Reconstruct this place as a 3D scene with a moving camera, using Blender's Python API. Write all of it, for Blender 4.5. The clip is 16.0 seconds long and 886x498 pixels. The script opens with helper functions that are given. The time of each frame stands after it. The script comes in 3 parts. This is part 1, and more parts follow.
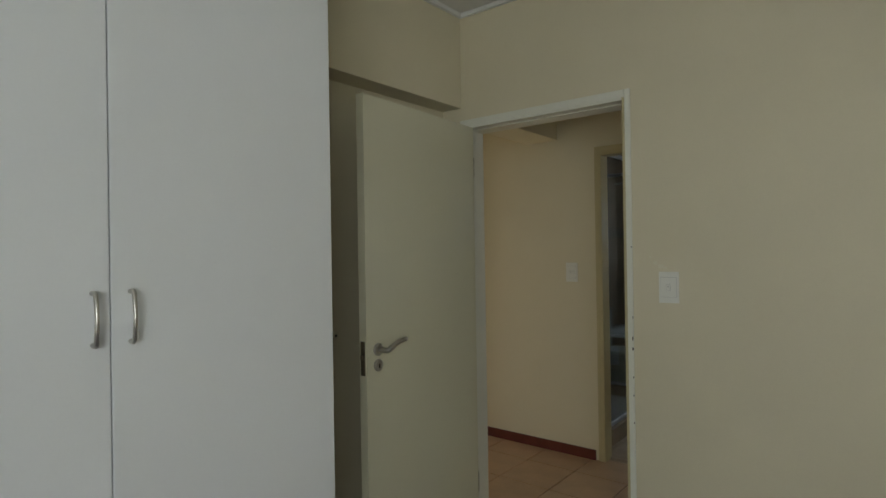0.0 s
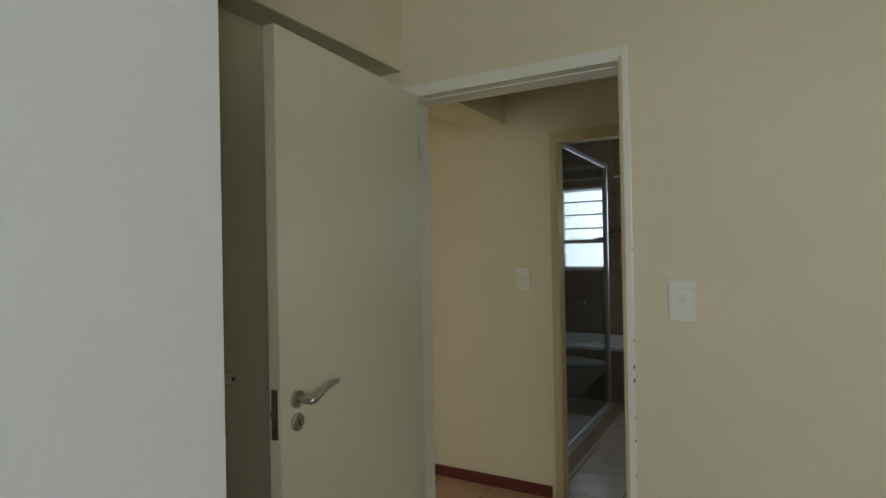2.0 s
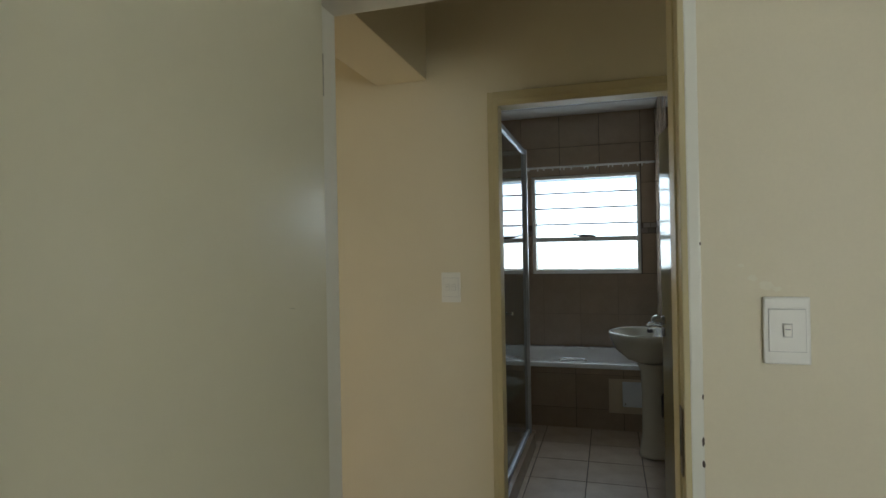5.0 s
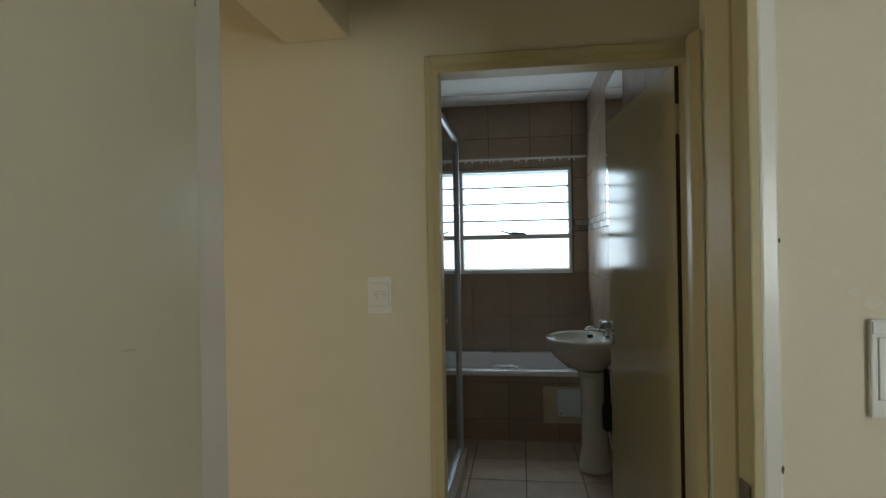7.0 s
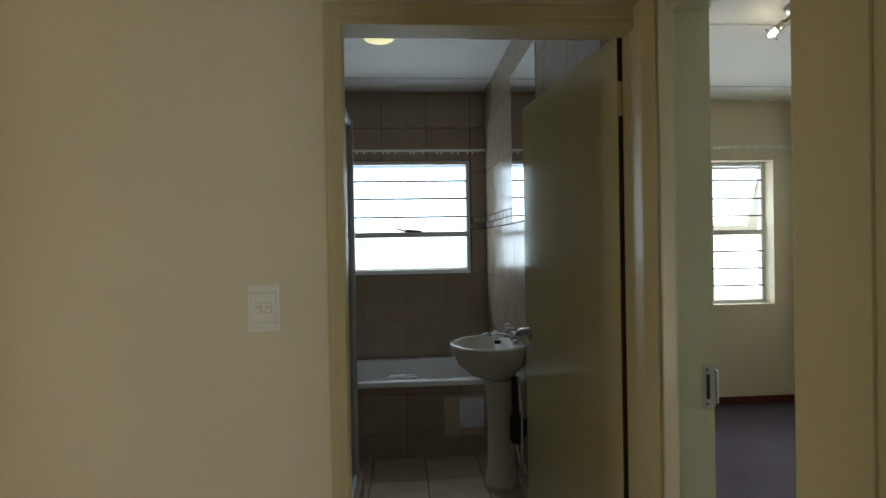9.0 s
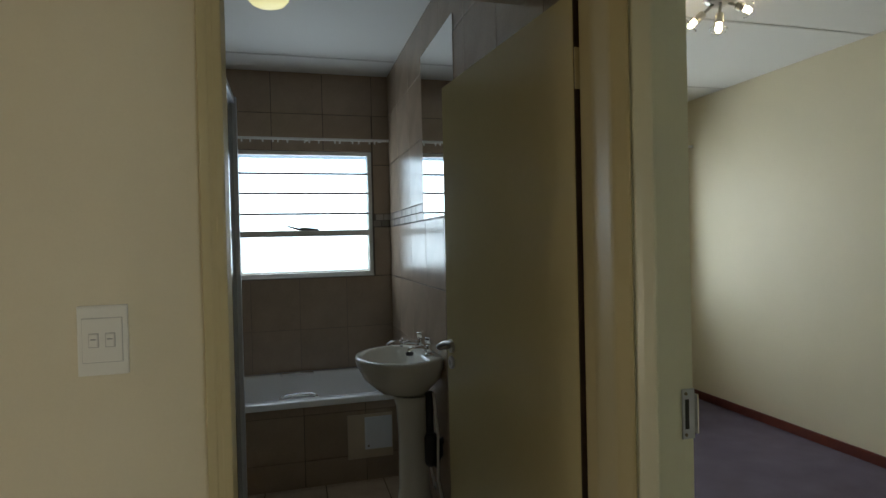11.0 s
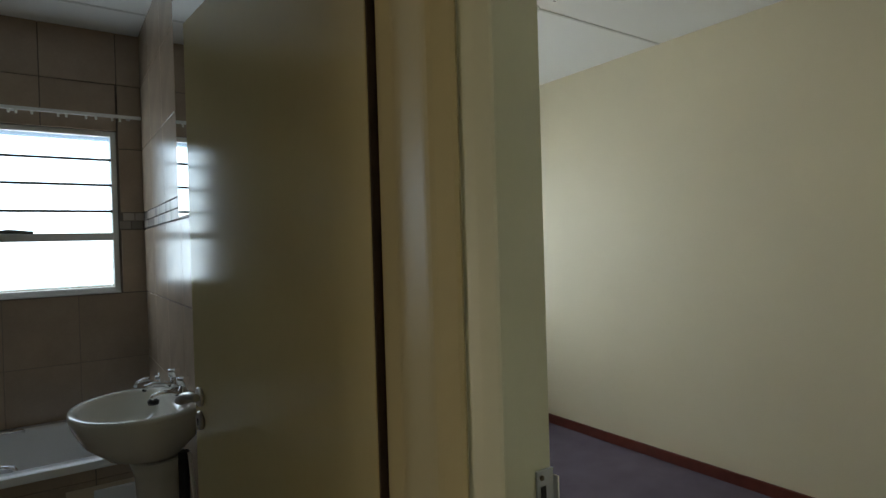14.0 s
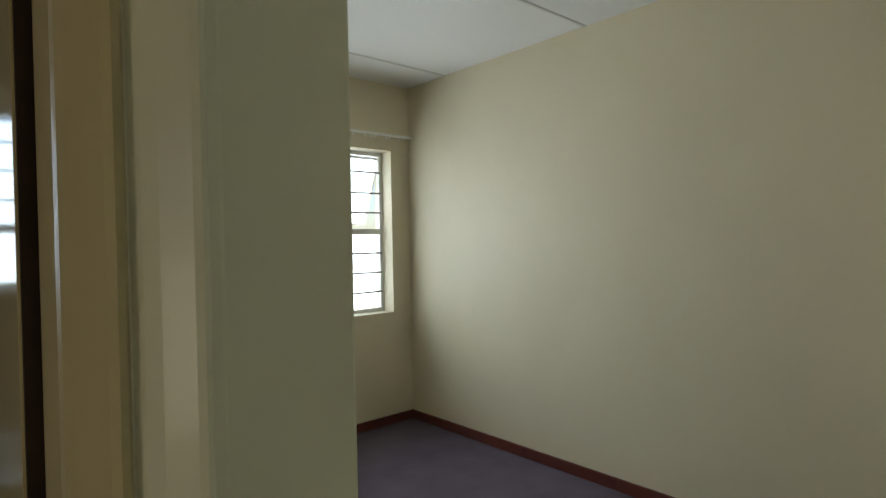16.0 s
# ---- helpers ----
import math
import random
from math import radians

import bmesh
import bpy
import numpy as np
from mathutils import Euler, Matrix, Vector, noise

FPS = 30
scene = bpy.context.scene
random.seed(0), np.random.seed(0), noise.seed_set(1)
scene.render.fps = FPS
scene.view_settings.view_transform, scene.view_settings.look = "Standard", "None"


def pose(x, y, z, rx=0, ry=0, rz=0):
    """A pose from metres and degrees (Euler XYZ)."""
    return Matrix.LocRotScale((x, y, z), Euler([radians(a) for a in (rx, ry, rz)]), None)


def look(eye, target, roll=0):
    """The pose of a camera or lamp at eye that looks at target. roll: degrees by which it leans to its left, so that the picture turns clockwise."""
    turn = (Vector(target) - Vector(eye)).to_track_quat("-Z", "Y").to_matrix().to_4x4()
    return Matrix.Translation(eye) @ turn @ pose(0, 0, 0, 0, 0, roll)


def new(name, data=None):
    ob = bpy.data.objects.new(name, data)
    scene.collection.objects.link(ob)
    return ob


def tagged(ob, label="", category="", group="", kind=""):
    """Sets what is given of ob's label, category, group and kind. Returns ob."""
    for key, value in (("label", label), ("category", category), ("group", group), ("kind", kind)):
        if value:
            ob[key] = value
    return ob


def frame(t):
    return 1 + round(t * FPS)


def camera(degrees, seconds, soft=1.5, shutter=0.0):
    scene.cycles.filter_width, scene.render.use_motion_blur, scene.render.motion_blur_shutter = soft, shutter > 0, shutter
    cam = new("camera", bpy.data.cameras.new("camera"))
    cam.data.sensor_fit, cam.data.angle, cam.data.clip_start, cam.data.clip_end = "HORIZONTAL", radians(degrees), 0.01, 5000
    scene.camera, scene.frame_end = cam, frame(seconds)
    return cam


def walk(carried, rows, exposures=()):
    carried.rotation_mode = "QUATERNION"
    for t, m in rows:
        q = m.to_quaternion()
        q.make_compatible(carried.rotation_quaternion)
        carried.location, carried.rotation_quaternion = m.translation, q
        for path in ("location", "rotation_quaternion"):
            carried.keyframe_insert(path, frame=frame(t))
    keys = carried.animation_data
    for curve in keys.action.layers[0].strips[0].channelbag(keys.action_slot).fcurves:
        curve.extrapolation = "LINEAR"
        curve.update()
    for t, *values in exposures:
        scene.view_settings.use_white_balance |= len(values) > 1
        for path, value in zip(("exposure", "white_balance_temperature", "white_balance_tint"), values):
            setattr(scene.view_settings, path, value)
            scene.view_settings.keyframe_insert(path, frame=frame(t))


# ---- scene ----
cam = camera(76.3, 16.0)
PATH = [
    (0, (0.093, 0.166, 1.425), (-1.162, 1.724, 1.432), -0.9),
    (0.5, (-0.046, 0.292, 1.424), (-1.237, 1.899, 1.431), -1.0),
    (1, (-0.160, 0.402, 1.419), (-1.285, 2.056, 1.427), -1.1),
    (1.5, (-0.302, 0.521, 1.438), (-1.356, 2.221, 1.446), -1.1),
    (2, (-0.429, 0.622, 1.433), (-1.413, 2.364, 1.443), -1.1),
    (2.5, (-0.529, 0.715, 1.423), (-1.443, 2.494, 1.433), -1.1),
    (3, (-0.640, 0.850, 1.424), (-1.495, 2.658, 1.437), -1.1),
    (3.5, (-0.730, 0.978, 1.424), (-1.516, 2.818, 1.434), -1.2),
    (4, (-0.826, 1.113, 1.423), (-1.537, 2.983, 1.433), -1.2),
    (6.5, (-1.126, 1.682, 1.425), (-1.481, 3.650, 1.426), -0.9),
    (7, (-1.157, 1.787, 1.427), (-1.430, 3.768, 1.425), -1.0),
    (7.5, (-1.216, 1.906, 1.428), (-1.371, 3.900, 1.427), -1.1),
    (8, (-1.261, 2.014, 1.429), (-1.311, 4.013, 1.425), -1.1),
    (8.5, (-1.276, 2.092, 1.429), (-1.226, 4.091, 1.422), -1.1),
    (9, (-1.279, 2.175, 1.429), (-1.133, 4.170, 1.415), -1.0),
    (11.5, (-1.321, 2.647, 1.437), (-0.688, 4.544, 1.412), -1.4),
    (12, (-1.323, 2.727, 1.429), (-0.570, 4.580, 1.405), -1.4),
    (12.5, (-1.262, 2.825, 1.433), (-0.398, 4.628, 1.402), -1.4),
    (13, (-1.191, 2.912, 1.430), (-0.228, 4.665, 1.401), -1.4),
    (13.5, (-1.117, 2.994, 1.425), (-0.061, 4.692, 1.403), -1.6),
    (14, (-1.025, 3.062, 1.419), (0.111, 4.707, 1.401), -1.7),
    (14.5, (-0.926, 3.139, 1.416), (0.266, 4.745, 1.398), -1.5),
    (15, (-0.833, 3.224, 1.414), (0.420, 4.783, 1.394), -1.5),
    (15.5, (-0.744, 3.285, 1.412), (0.550, 4.810, 1.393), -1.4),
    (16, (-0.660, 3.299, 1.412), (0.663, 4.799, 1.384), -1.1),
]
walk(cam, [(t, look(eye, target, roll)) for t, eye, target, roll in PATH], [(0.0, 0.04), (3.5, 0.45), (8.0, 0.43), (12.5, 0.33), (16.0, 0.45)])

# ---- light ----
world = bpy.data.worlds.new("sky_world")
scene.world = world
world.use_nodes = True
wn = world.node_tree
sky = wn.nodes.new("ShaderNodeTexSky")
sky.sky_type = "NISHITA"
sky.sun_disc = False
sky.sun_elevation, sky.sun_rotation = radians(55), radians(200)
wn.links.new(sky.outputs[0], wn.nodes["Background"].inputs[0])
wn.nodes["Background"].inputs[1].default_value = 0.12


def lamp(name, kind, m, power, color, **kw):
    data = bpy.data.lights.new(name, kind)
    data.energy, data.color = power, color
    if kind == "AREA":
        data.shape, data.size, data.size_y = "RECTANGLE", kw["size"][0], kw["size"][1]
    if kind == "SUN":
        data.angle = kw["angle"]
    if kind in ("POINT", "SPOT"):
        data.shadow_soft_size = kw.get("radius", 0.03)
    ob = new(name, data)
    ob.matrix_world = m
    return ob


lamp("sun", "SUN", look((0, 0, 8), (-1.5, 4.4, 0)), 3.0, (1.0, 0.95, 0.86), angle=radians(0.5))
# sky light standing in the three window openings
lamp("sky_light_bath", "AREA", look((-1.20, 6.93, 1.66), (-1.20, 5, 1.66)), 6.6, (0.77, 0.90, 1.0), size=(0.92, 0.84))
lamp("sky_light_bedroom_two", "AREA", look((1.17, 7.32, 1.5), (1.17, 5.0, 1.5)), 64, (0.85, 0.94, 1.0), size=(2.6, 2.2))
lamp("sky_light_bedroom_one", "AREA", look((1.25, -1.75, 1.45), (-1.3, 0.1, 0.7)), 42, (0.88, 0.94, 0.92), size=(1.6, 1.15))
# added fill light, its source unseen, aimed up to lift the passage walls
lamp("fill_light_passage", "AREA", look((-4.5, 3.25, 0.75), (-1.2, 3.25, 2.2)), 8.0, (1.0, 0.87, 0.66), size=(0.8, 1.2))


# ---- materials ----
def mat(name, color, rough=0.6, metal=0.0, spread=0.06, scale=3.0, bump=0.1, fine=120.0, spec=0.5, coat=0.0, island=0.0, wear=None):
    """Painted or solid surface: two scales of noise in colour, fine relief."""
    m = bpy.data.materials.new(name)
    m.use_nodes = True
    nt = m.node_tree
    b = nt.nodes["Principled BSDF"]
    co = nt.nodes.new("ShaderNodeTexCoord")
    big = nt.nodes.new("ShaderNodeTexNoise")
    big.inputs["Scale"].default_value, big.inputs["Detail"].default_value = scale, 5
    small = nt.nodes.new("ShaderNodeTexNoise")
    small.inputs["Scale"].default_value, small.inputs["Detail"].default_value = fine, 3
    nt.links.new(co.outputs["Object"], big.inputs["Vector"])
    nt.links.new(co.outputs["Object"], small.inputs["Vector"])
    mix = nt.nodes.new("ShaderNodeMath")
    mix.operation = "MULTIPLY_ADD"
    mix.inputs[1].default_value = 0.35
    nt.links.new(small.outputs[0], mix.inputs[0])
    nt.links.new(big.outputs[0], mix.inputs[2])
    ramp = nt.nodes.new("ShaderNodeMapRange")
    ramp.inputs[1].default_value, ramp.inputs[2].default_value = 0.35, 1.0
    ramp.inputs[3].default_value, ramp.inputs[4].default_value = 1 - spread, 1 + spread
    nt.links.new(mix.outputs[0], ramp.inputs[0])
    last = ramp.outputs[0]
    if island:
        info = nt.nodes.new("ShaderNodeObjectInfo")
        r2 = nt.nodes.new("ShaderNodeMapRange")
        r2.inputs[3].default_value, r2.inputs[4].default_value = 1 - island, 1 + island
        nt.links.new(info.outputs["Random"], r2.inputs[0])
        mul = nt.nodes.new("ShaderNodeMath")
        mul.operation = "MULTIPLY"
        nt.links.new(last, mul.inputs[0])
        nt.links.new(r2.outputs[0], mul.inputs[1])
        last = mul.outputs[0]
    col = nt.nodes.new("ShaderNodeMix")
    col.data_type, col.blend_type = "RGBA", "MULTIPLY"
    col.inputs[0].default_value = 1.0
    col.inputs[6].default_value = (*color, 1)
    nt.links.new(last, col.inputs[7])
    out = col.outputs[2]
    if wear:
        wcol, wscale, thresh = wear
        wn2 = nt.nodes.new("ShaderNodeTexNoise")
        wn2.inputs["Scale"].default_value, wn2.inputs["Detail"].default_value = wscale, 6
        nt.links.new(co.outputs["Object"], wn2.inputs["Vector"])
        wr = nt.nodes.new("ShaderNodeMapRange")
        wr.inputs[1].default_value, wr.inputs[2].default_value = thresh, thresh + 0.12
        wr.inputs[4].default_value = 0.7
        nt.links.new(wn2.outputs[0], wr.inputs[0])
        wm = nt.nodes.new("ShaderNodeMix")
        wm.data_type = "RGBA"
        wm.inputs[7].default_value = (*wcol, 1)
        nt.links.new(wr.outputs[0], wm.inputs[0])
        nt.links.new(out, wm.inputs[6])
        out = wm.outputs[2]
    nt.links.new(out, b.inputs["Base Color"])
    rr = nt.nodes.new("ShaderNodeMapRange")
    rr.inputs[1].default_value, rr.inputs[2].default_value = 0.3, 0.7
    rr.inputs[3].default_value, rr.inputs[4].default_value = rough * 0.985, min(1, rough * 1.015)
    nt.links.new(big.outputs[0], rr.inputs[0])
    nt.links.new(rr.outputs[0], b.inputs["Roughness"])
    b.inputs["Metallic"].default_value = metal
    b.inputs["Specular IOR Level"].default_value = spec
    b.inputs["Coat Weight"].default_value = coat
    b.inputs["Coat Roughness"].default_value = 0.08
    if bump:
        bp = nt.nodes.new("ShaderNodeBump")
        bp.inputs["Strength"].default_value, bp.inputs["Distance"].default_value = bump, 0.002
        nt.links.new(small.outputs[0], bp.inputs["Height"])
        nt.links.new(bp.outputs[0], b.inputs["Normal"])
    return m


def glass(name, tint, rough):
    m = bpy.data.materials.new(name)
    m.use_nodes = True
    b = m.node_tree.nodes["Principled BSDF"]
    b.inputs["Base Color"].default_value = (*tint, 1)
    b.inputs["Roughness"].default_value = rough
    b.inputs["Transmission Weight"].default_value = 1.0
    b.inputs["IOR"].default_value = 1.45
    return m


def glow(name, color, strength):
    m = bpy.data.materials.new(name)
    m.use_nodes = True
    b = m.node_tree.nodes["Principled BSDF"]
    b.inputs["Base Color"].default_value = (*color, 1)
    b.inputs["Emission Color"].default_value = (*color, 1)
    b.inputs["Emission Strength"].default_value = strength
    return m


PAINT = mat("cream_wall_paint", (0.715, 0.65, 0.48), 0.55, spread=0.05, scale=1.6, bump=0.14, fine=160)
CEIL = mat("white_ceiling_paint", (0.78, 0.78, 0.75), 0.7, spread=0.03, scale=1.2, bump=0.15)
STRIP = mat("grey_joint_strip", (0.60, 0.59, 0.56), 0.6)
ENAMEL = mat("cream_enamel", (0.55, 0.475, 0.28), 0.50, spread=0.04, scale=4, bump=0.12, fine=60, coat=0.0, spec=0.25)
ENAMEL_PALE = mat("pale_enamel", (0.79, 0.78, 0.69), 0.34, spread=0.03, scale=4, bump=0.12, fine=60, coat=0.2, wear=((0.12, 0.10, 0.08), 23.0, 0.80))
ENAMEL_MID = mat("cream_green_enamel", (0.72, 0.72, 0.57), 0.34, spread=0.04, scale=4, bump=0.12, fine=60, coat=0.2)
LEAF_PALE = mat("pale_door_enamel", (0.70, 0.67, 0.51), 0.30, spread=0.015, scale=2.5, bump=0.05, fine=50, coat=0.1)
LEAF_CREAM = mat("cream_door_enamel", (0.60, 0.51, 0.275), 0.10, spread=0.04, scale=2.5, bump=0.02, fine=40, coat=0.0, spec=0.42)
GAP_SHADE = mat("dark_gap_shade", (0.05, 0.028, 0.02), 0.7, spread=0.3, scale=20)
MELAMINE = mat("white_melamine", (0.82, 0.84, 0.86), 0.42, spread=0.025, scale=1.5, bump=0.05)
STEEL = mat("brushed_steel", (0.56, 0.54, 0.50), 0.32, metal=1.0, spread=0.08, scale=60)
DARK_STEEL = mat("tarnished_steel", (0.22, 0.19, 0.15), 0.45, metal=1.0, spread=0.2, scale=30)
CHROME = mat("chrome", (0.78, 0.78, 0.78), 0.08, metal=1.0, spread=0.02, bump=0)
ALU = mat("satin_aluminium", (0.50, 0.53, 0.58), 0.38, metal=0.8, spread=0.04, scale=15)
WIN_WHITE = mat("white_window_enamel", (0.78, 0.78, 0.75), 0.4, spread=0.04, scale=8)
PLASTIC = mat("white_switch_plastic", (0.80, 0.79, 0.72), 0.35, spread=0.02, bump=0)
BAR_GREY = mat("grey_bar_paint", (0.28, 0.27, 0.26), 0.5, spread=0.08)
BAR_DARK = mat("dark_bar_paint", (0.05, 0.045, 0.04), 0.5, spread=0.1)
PLASTIC_DARK = mat("black_plastic", (0.02, 0.02, 0.022), 0.4, spread=0.1)
SEAM_SHADE = mat("seam_shade_grey", (0.50, 0.49, 0.46), 0.5, spread=0.03, bump=0)
RUBBER = mat("ivory_rubber", (0.62, 0.57, 0.42), 0.6, spread=0.08, scale=30)
SKIRT = mat("red_brown_wood_stain", (0.12, 0.030, 0.022), 0.35, spread=0.25, scale=12, bump=0.2)
CARPET = mat("mauve_grey_carpet", (0.125, 0.105, 0.135), 0.95, spread=0.22, scale=4, bump=1.0, fine=350, spec=0.1)
WALL_TILE = mat("brown_beige_wall_tile", (0.36, 0.275, 0.20), 0.22, spread=0.14, scale=6, bump=0.06, fine=90, island=0.05)
GROUT = mat("dark_grout", (0.125, 0.098, 0.078), 0.9, spread=0.2, scale=20)
GROUT_DIM_LIT = mat("dim_lit_grout", (0.25, 0.19, 0.14), 0.8, spread=0.15, scale=20)
FLOOR_TILE = mat("beige_floor_tile", (0.50, 0.40, 0.31), 0.24, spread=0.14, scale=7, bump=0.06, island=0.06)
FLOOR_TILE_HALL = mat("sandy_floor_tile", (0.47, 0.31, 0.19), 0.3, spread=0.16, scale=7, bump=0.08, island=0.06)
PALE_TILE = mat("pale_beige_tile", (0.56, 0.46, 0.34), 0.3, spread=0.08, scale=8)
MOSAIC_A = mat("mosaic_grey", (0.34, 0.29, 0.25), 0.25, island=0.35)
CERAMIC = mat("white_ceramic", (0.80, 0.79, 0.72), 0.1, spread=0.02, bump=0, coat=0.5)
ACRYLIC = mat("white_bath_acrylic", (0.80, 0.81, 0.82), 0.16, spread=0.02, bump=0, coat=0.3)
HATCH = mat("white_hatch_plastic", (0.74, 0.78, 0.84), 0.3, spread=0.03, bump=0)
MIRROR = mat("mirror_silver", (0.88, 0.89, 0.88), 0.02, metal=1.0, spread=0.0, bump=0)
GLASS = glass("clear_glass", (0.96, 0.98, 0.98), 0.0)
FROSTED = glass("frosted_glass", (0.90, 0.96, 1.0), 0.25)
SHOWER_GLASS = glass("grey_shower_glass", (0.62, 0.68, 0.70), 0.03)
OPAL = glow("opal_lamp_glass", (0.90, 0.84, 0.42), 0.6)
BULB = glow("lit_halogen", (1.0, 0.80, 0.48), 22)
FACADE = mat("pale_plaster", (0.75, 0.73, 0.70), 0.8, spread=0.06)
SOIL = mat("dry_grass_ground", (0.16, 0.14, 0.07), 0.95, spread=0.3, scale=2)


# ---- mesh helpers ----
def box(bm, x0, x1, y0, y1, z0, z1, bevel=0.0):
    r = bmesh.ops.create_cube(bm, size=1.0, matrix=Matrix.Translation(((x0 + x1) / 2, (y0 + y1) / 2, (z0 + z1) / 2)) @ Matrix.Diagonal((abs(x1 - x0), abs(y1 - y0), abs(z1 - z0), 1)))
    if bevel:
        edges = list({e for v in r["verts"] for e in v.link_edges})
        bmesh.ops.bevel(bm, geom=edges, offset=bevel, segments=2, affect="EDGES", profile=0.6)
    return bm


def boxes(*specs, bevel=0.0):
    bm = bmesh.new()
    for s in specs:
        box(bm, *s[:6], bevel=s[6] if len(s) > 6 else bevel)
    return bm


def tube(bm, pts, radii, sides=12):
    """A closed tube through pts, with a radius at each."""
    pts = [Vector(p) for p in pts]
    if isinstance(radii, (int, float)):
        radii = [radii] * len(pts)
    rings, up = [], None
    for i, p in enumerate(pts):
        d = (pts[min(i + 1, len(pts) - 1)] - pts[max(i - 1, 0)]).normalized()
        if up is None:
            up = d.orthogonal().normalized()
        up = (up - d * up.dot(d)).normalized()
        side = d.cross(up)
        rings.append([bm.verts.new(p + radii[i] * (math.cos(a) * up + math.sin(a) * side)) for a in (2 * math.pi * k / sides for k in range(sides))])
    for a, b in zip(rings, rings[1:]):
        for k in range(sides):
            f = bm.faces.new((a[k], a[(k + 1) % sides], b[(k + 1) % sides], b[k]))
            f.smooth = True
    bm.faces.new(list(reversed(rings[0])))
    bm.faces.new(rings[-1])
    return bm


def loft(bm, rings, close_bottom=True, close_top=True):
    """Skin over rings of points of equal count."""
    vs = [[bm.verts.new(p) for p in r] for r in rings]
    n = len(vs[0])
    for a, b in zip(vs, vs[1:]):
        for k in range(n):
            f = bm.faces.new((a[k], a[(k + 1) % n], b[(k + 1) % n], b[k]))
            f.smooth = True
    if close_bottom:
        bm.faces.new(list(reversed(vs[0])))
    if close_top:
        bm.faces.new(vs[-1])
    return bm


def oval(cx, cy, z, rx, ry, n=32, back=None):
    """Ring of an oval; back: a straight side at this x on the +x side."""
    out = []
    for k in range(n):
        a = 2 * math.pi * k / n
        x, y = cx + rx * math.cos(a), cy + ry * math.sin(a)
        if back is not None:
            x = min(x, back)
        out.append((x, y, z))
    return out


def part(name, bm, material, parent=None, label=""):
    bmesh.ops.recalc_face_normals(bm, faces=bm.faces)
    me = bpy.data.meshes.new(name)
    bm.to_mesh(me)
    bm.free()
    me.materials.append(material)
    ob = new(name, me)
    if parent is not None:
        ob.parent = parent
    return tagged(ob, label)


def thing(name, label, category, m=None, group="", kind=""):
    ob = new(name)
    ob.empty_display_size = 0.1
    if m is not None:
        ob.matrix_world = m
    return tagged(ob, label, category, group, kind)


def structure(name, bm, material, label, category="wall"):
    return tagged(part(name, bm, material), label, category, "", "structure")


# ---- plan ----
YA, YA2 = 2.615, 2.752          # wall between bedroom one and passage
YH, YB = 3.762, 3.882         # wall between passage and bathroom
YN = 6.805                    # inside of the north outer wall
XB, XB2 = -0.556, -0.441       # wall between passage, bathroom and bedroom two
XE = 2.088                    # east wall of bedroom two
AX0, AX1, ATOP = -1.716, -0.835, 2.09   # door opening of bedroom one
BX0, BX1, BTOP = -1.462, -0.570, 2.07     # bathroom door opening
CY0, CY1, CTOP = 2.86, 3.672, 2.07      # door opening of bedroom two
ZA, ZB, ZC = 2.70, 2.69, 2.614           # ceilings: bedroom one and passage, bathroom, bedroom two
S = -1.5                                  # south wall of bedroom one
H = 2.95

# ---- walls ----
structure("wall_bedroom_one_north", boxes((-2.02, AX0, YA, YA2, 0, H), (AX1, 2.1, YA, YA2, 0, H), (AX0, AX1, YA, YA2, ATOP, H)), PAINT, "smooth cream-painted wall with a doorway and light switch")
structure("wall_passage_south", boxes((-4.2, -2.02, YA, YA2, 0, H)), PAINT, "cream-painted passage wall")
structure("wall_passage_north", boxes((-4.2, BX0, YH, YB - 0.006, 0, H), (BX1, XB, YH, YB - 0.006, 0, H), (BX0, BX1, YH, YB - 0.006, BTOP, H)), PAINT, "cream-painted passage wall round the bathroom door")
# unseen end wall; its opening is added to let the fill light in
structure("wall_passage_end", boxes((-4.3, -4.2, YA, 2.85, 0, H), (-4.3, -4.2, 3.65, YB, 0, H), (-4.3, -4.2, 2.85, 3.65, 2.1, H)), PAINT, "unseen cream-painted end wall with an opening added for the fill light")
structure("wall_bedroom_two_west", boxes((XB, XB2, YA2, CY0, 0, H), (XB, XB2, CY1, YN, 0, H), (XB, XB2, CY0, CY1, CTOP, H)), PAINT, "cream-painted wall with the second bedroom doorway")
structure("wall_bedroom_two_east", boxes((XE, XE + 0.2, YA2, YN + 0.22, 0, H)), PAINT, "long plain cream-painted bedroom wall")
structure("wall_bedroom_two_south", boxes((XB2, XE, YA2, YA2 + 0.02, 0, H)), PAINT, "cream-painted bedroom wall behind the doorway")
structure("wall_bedroom_one_west", boxes((-2.02, -1.864, S, YA, 0, 2.195)), PAINT, "cream-painted wall set back under the beam")
AWX0, AWX1, AWZ0, AWZ1 = 0.45, 2.05, 0.95, 2.1
structure("wall_bedroom_one_east", boxes((2.1, 2.3, S, YA, 0, H)), PAINT, "plain cream-painted bedroom wall")
structure("wall_bedroom_one_south", boxes((-2.02, AWX0, S - 0.2, S, 0, H), (AWX1, 2.3, S - 0.2, S, 0, H), (AWX0, AWX1, S - 0.2, S, 0, AWZ0), (AWX0, AWX1, S - 0.2, S, AWZ1, H)), PAINT, "cream-painted outer wall with a wide window")
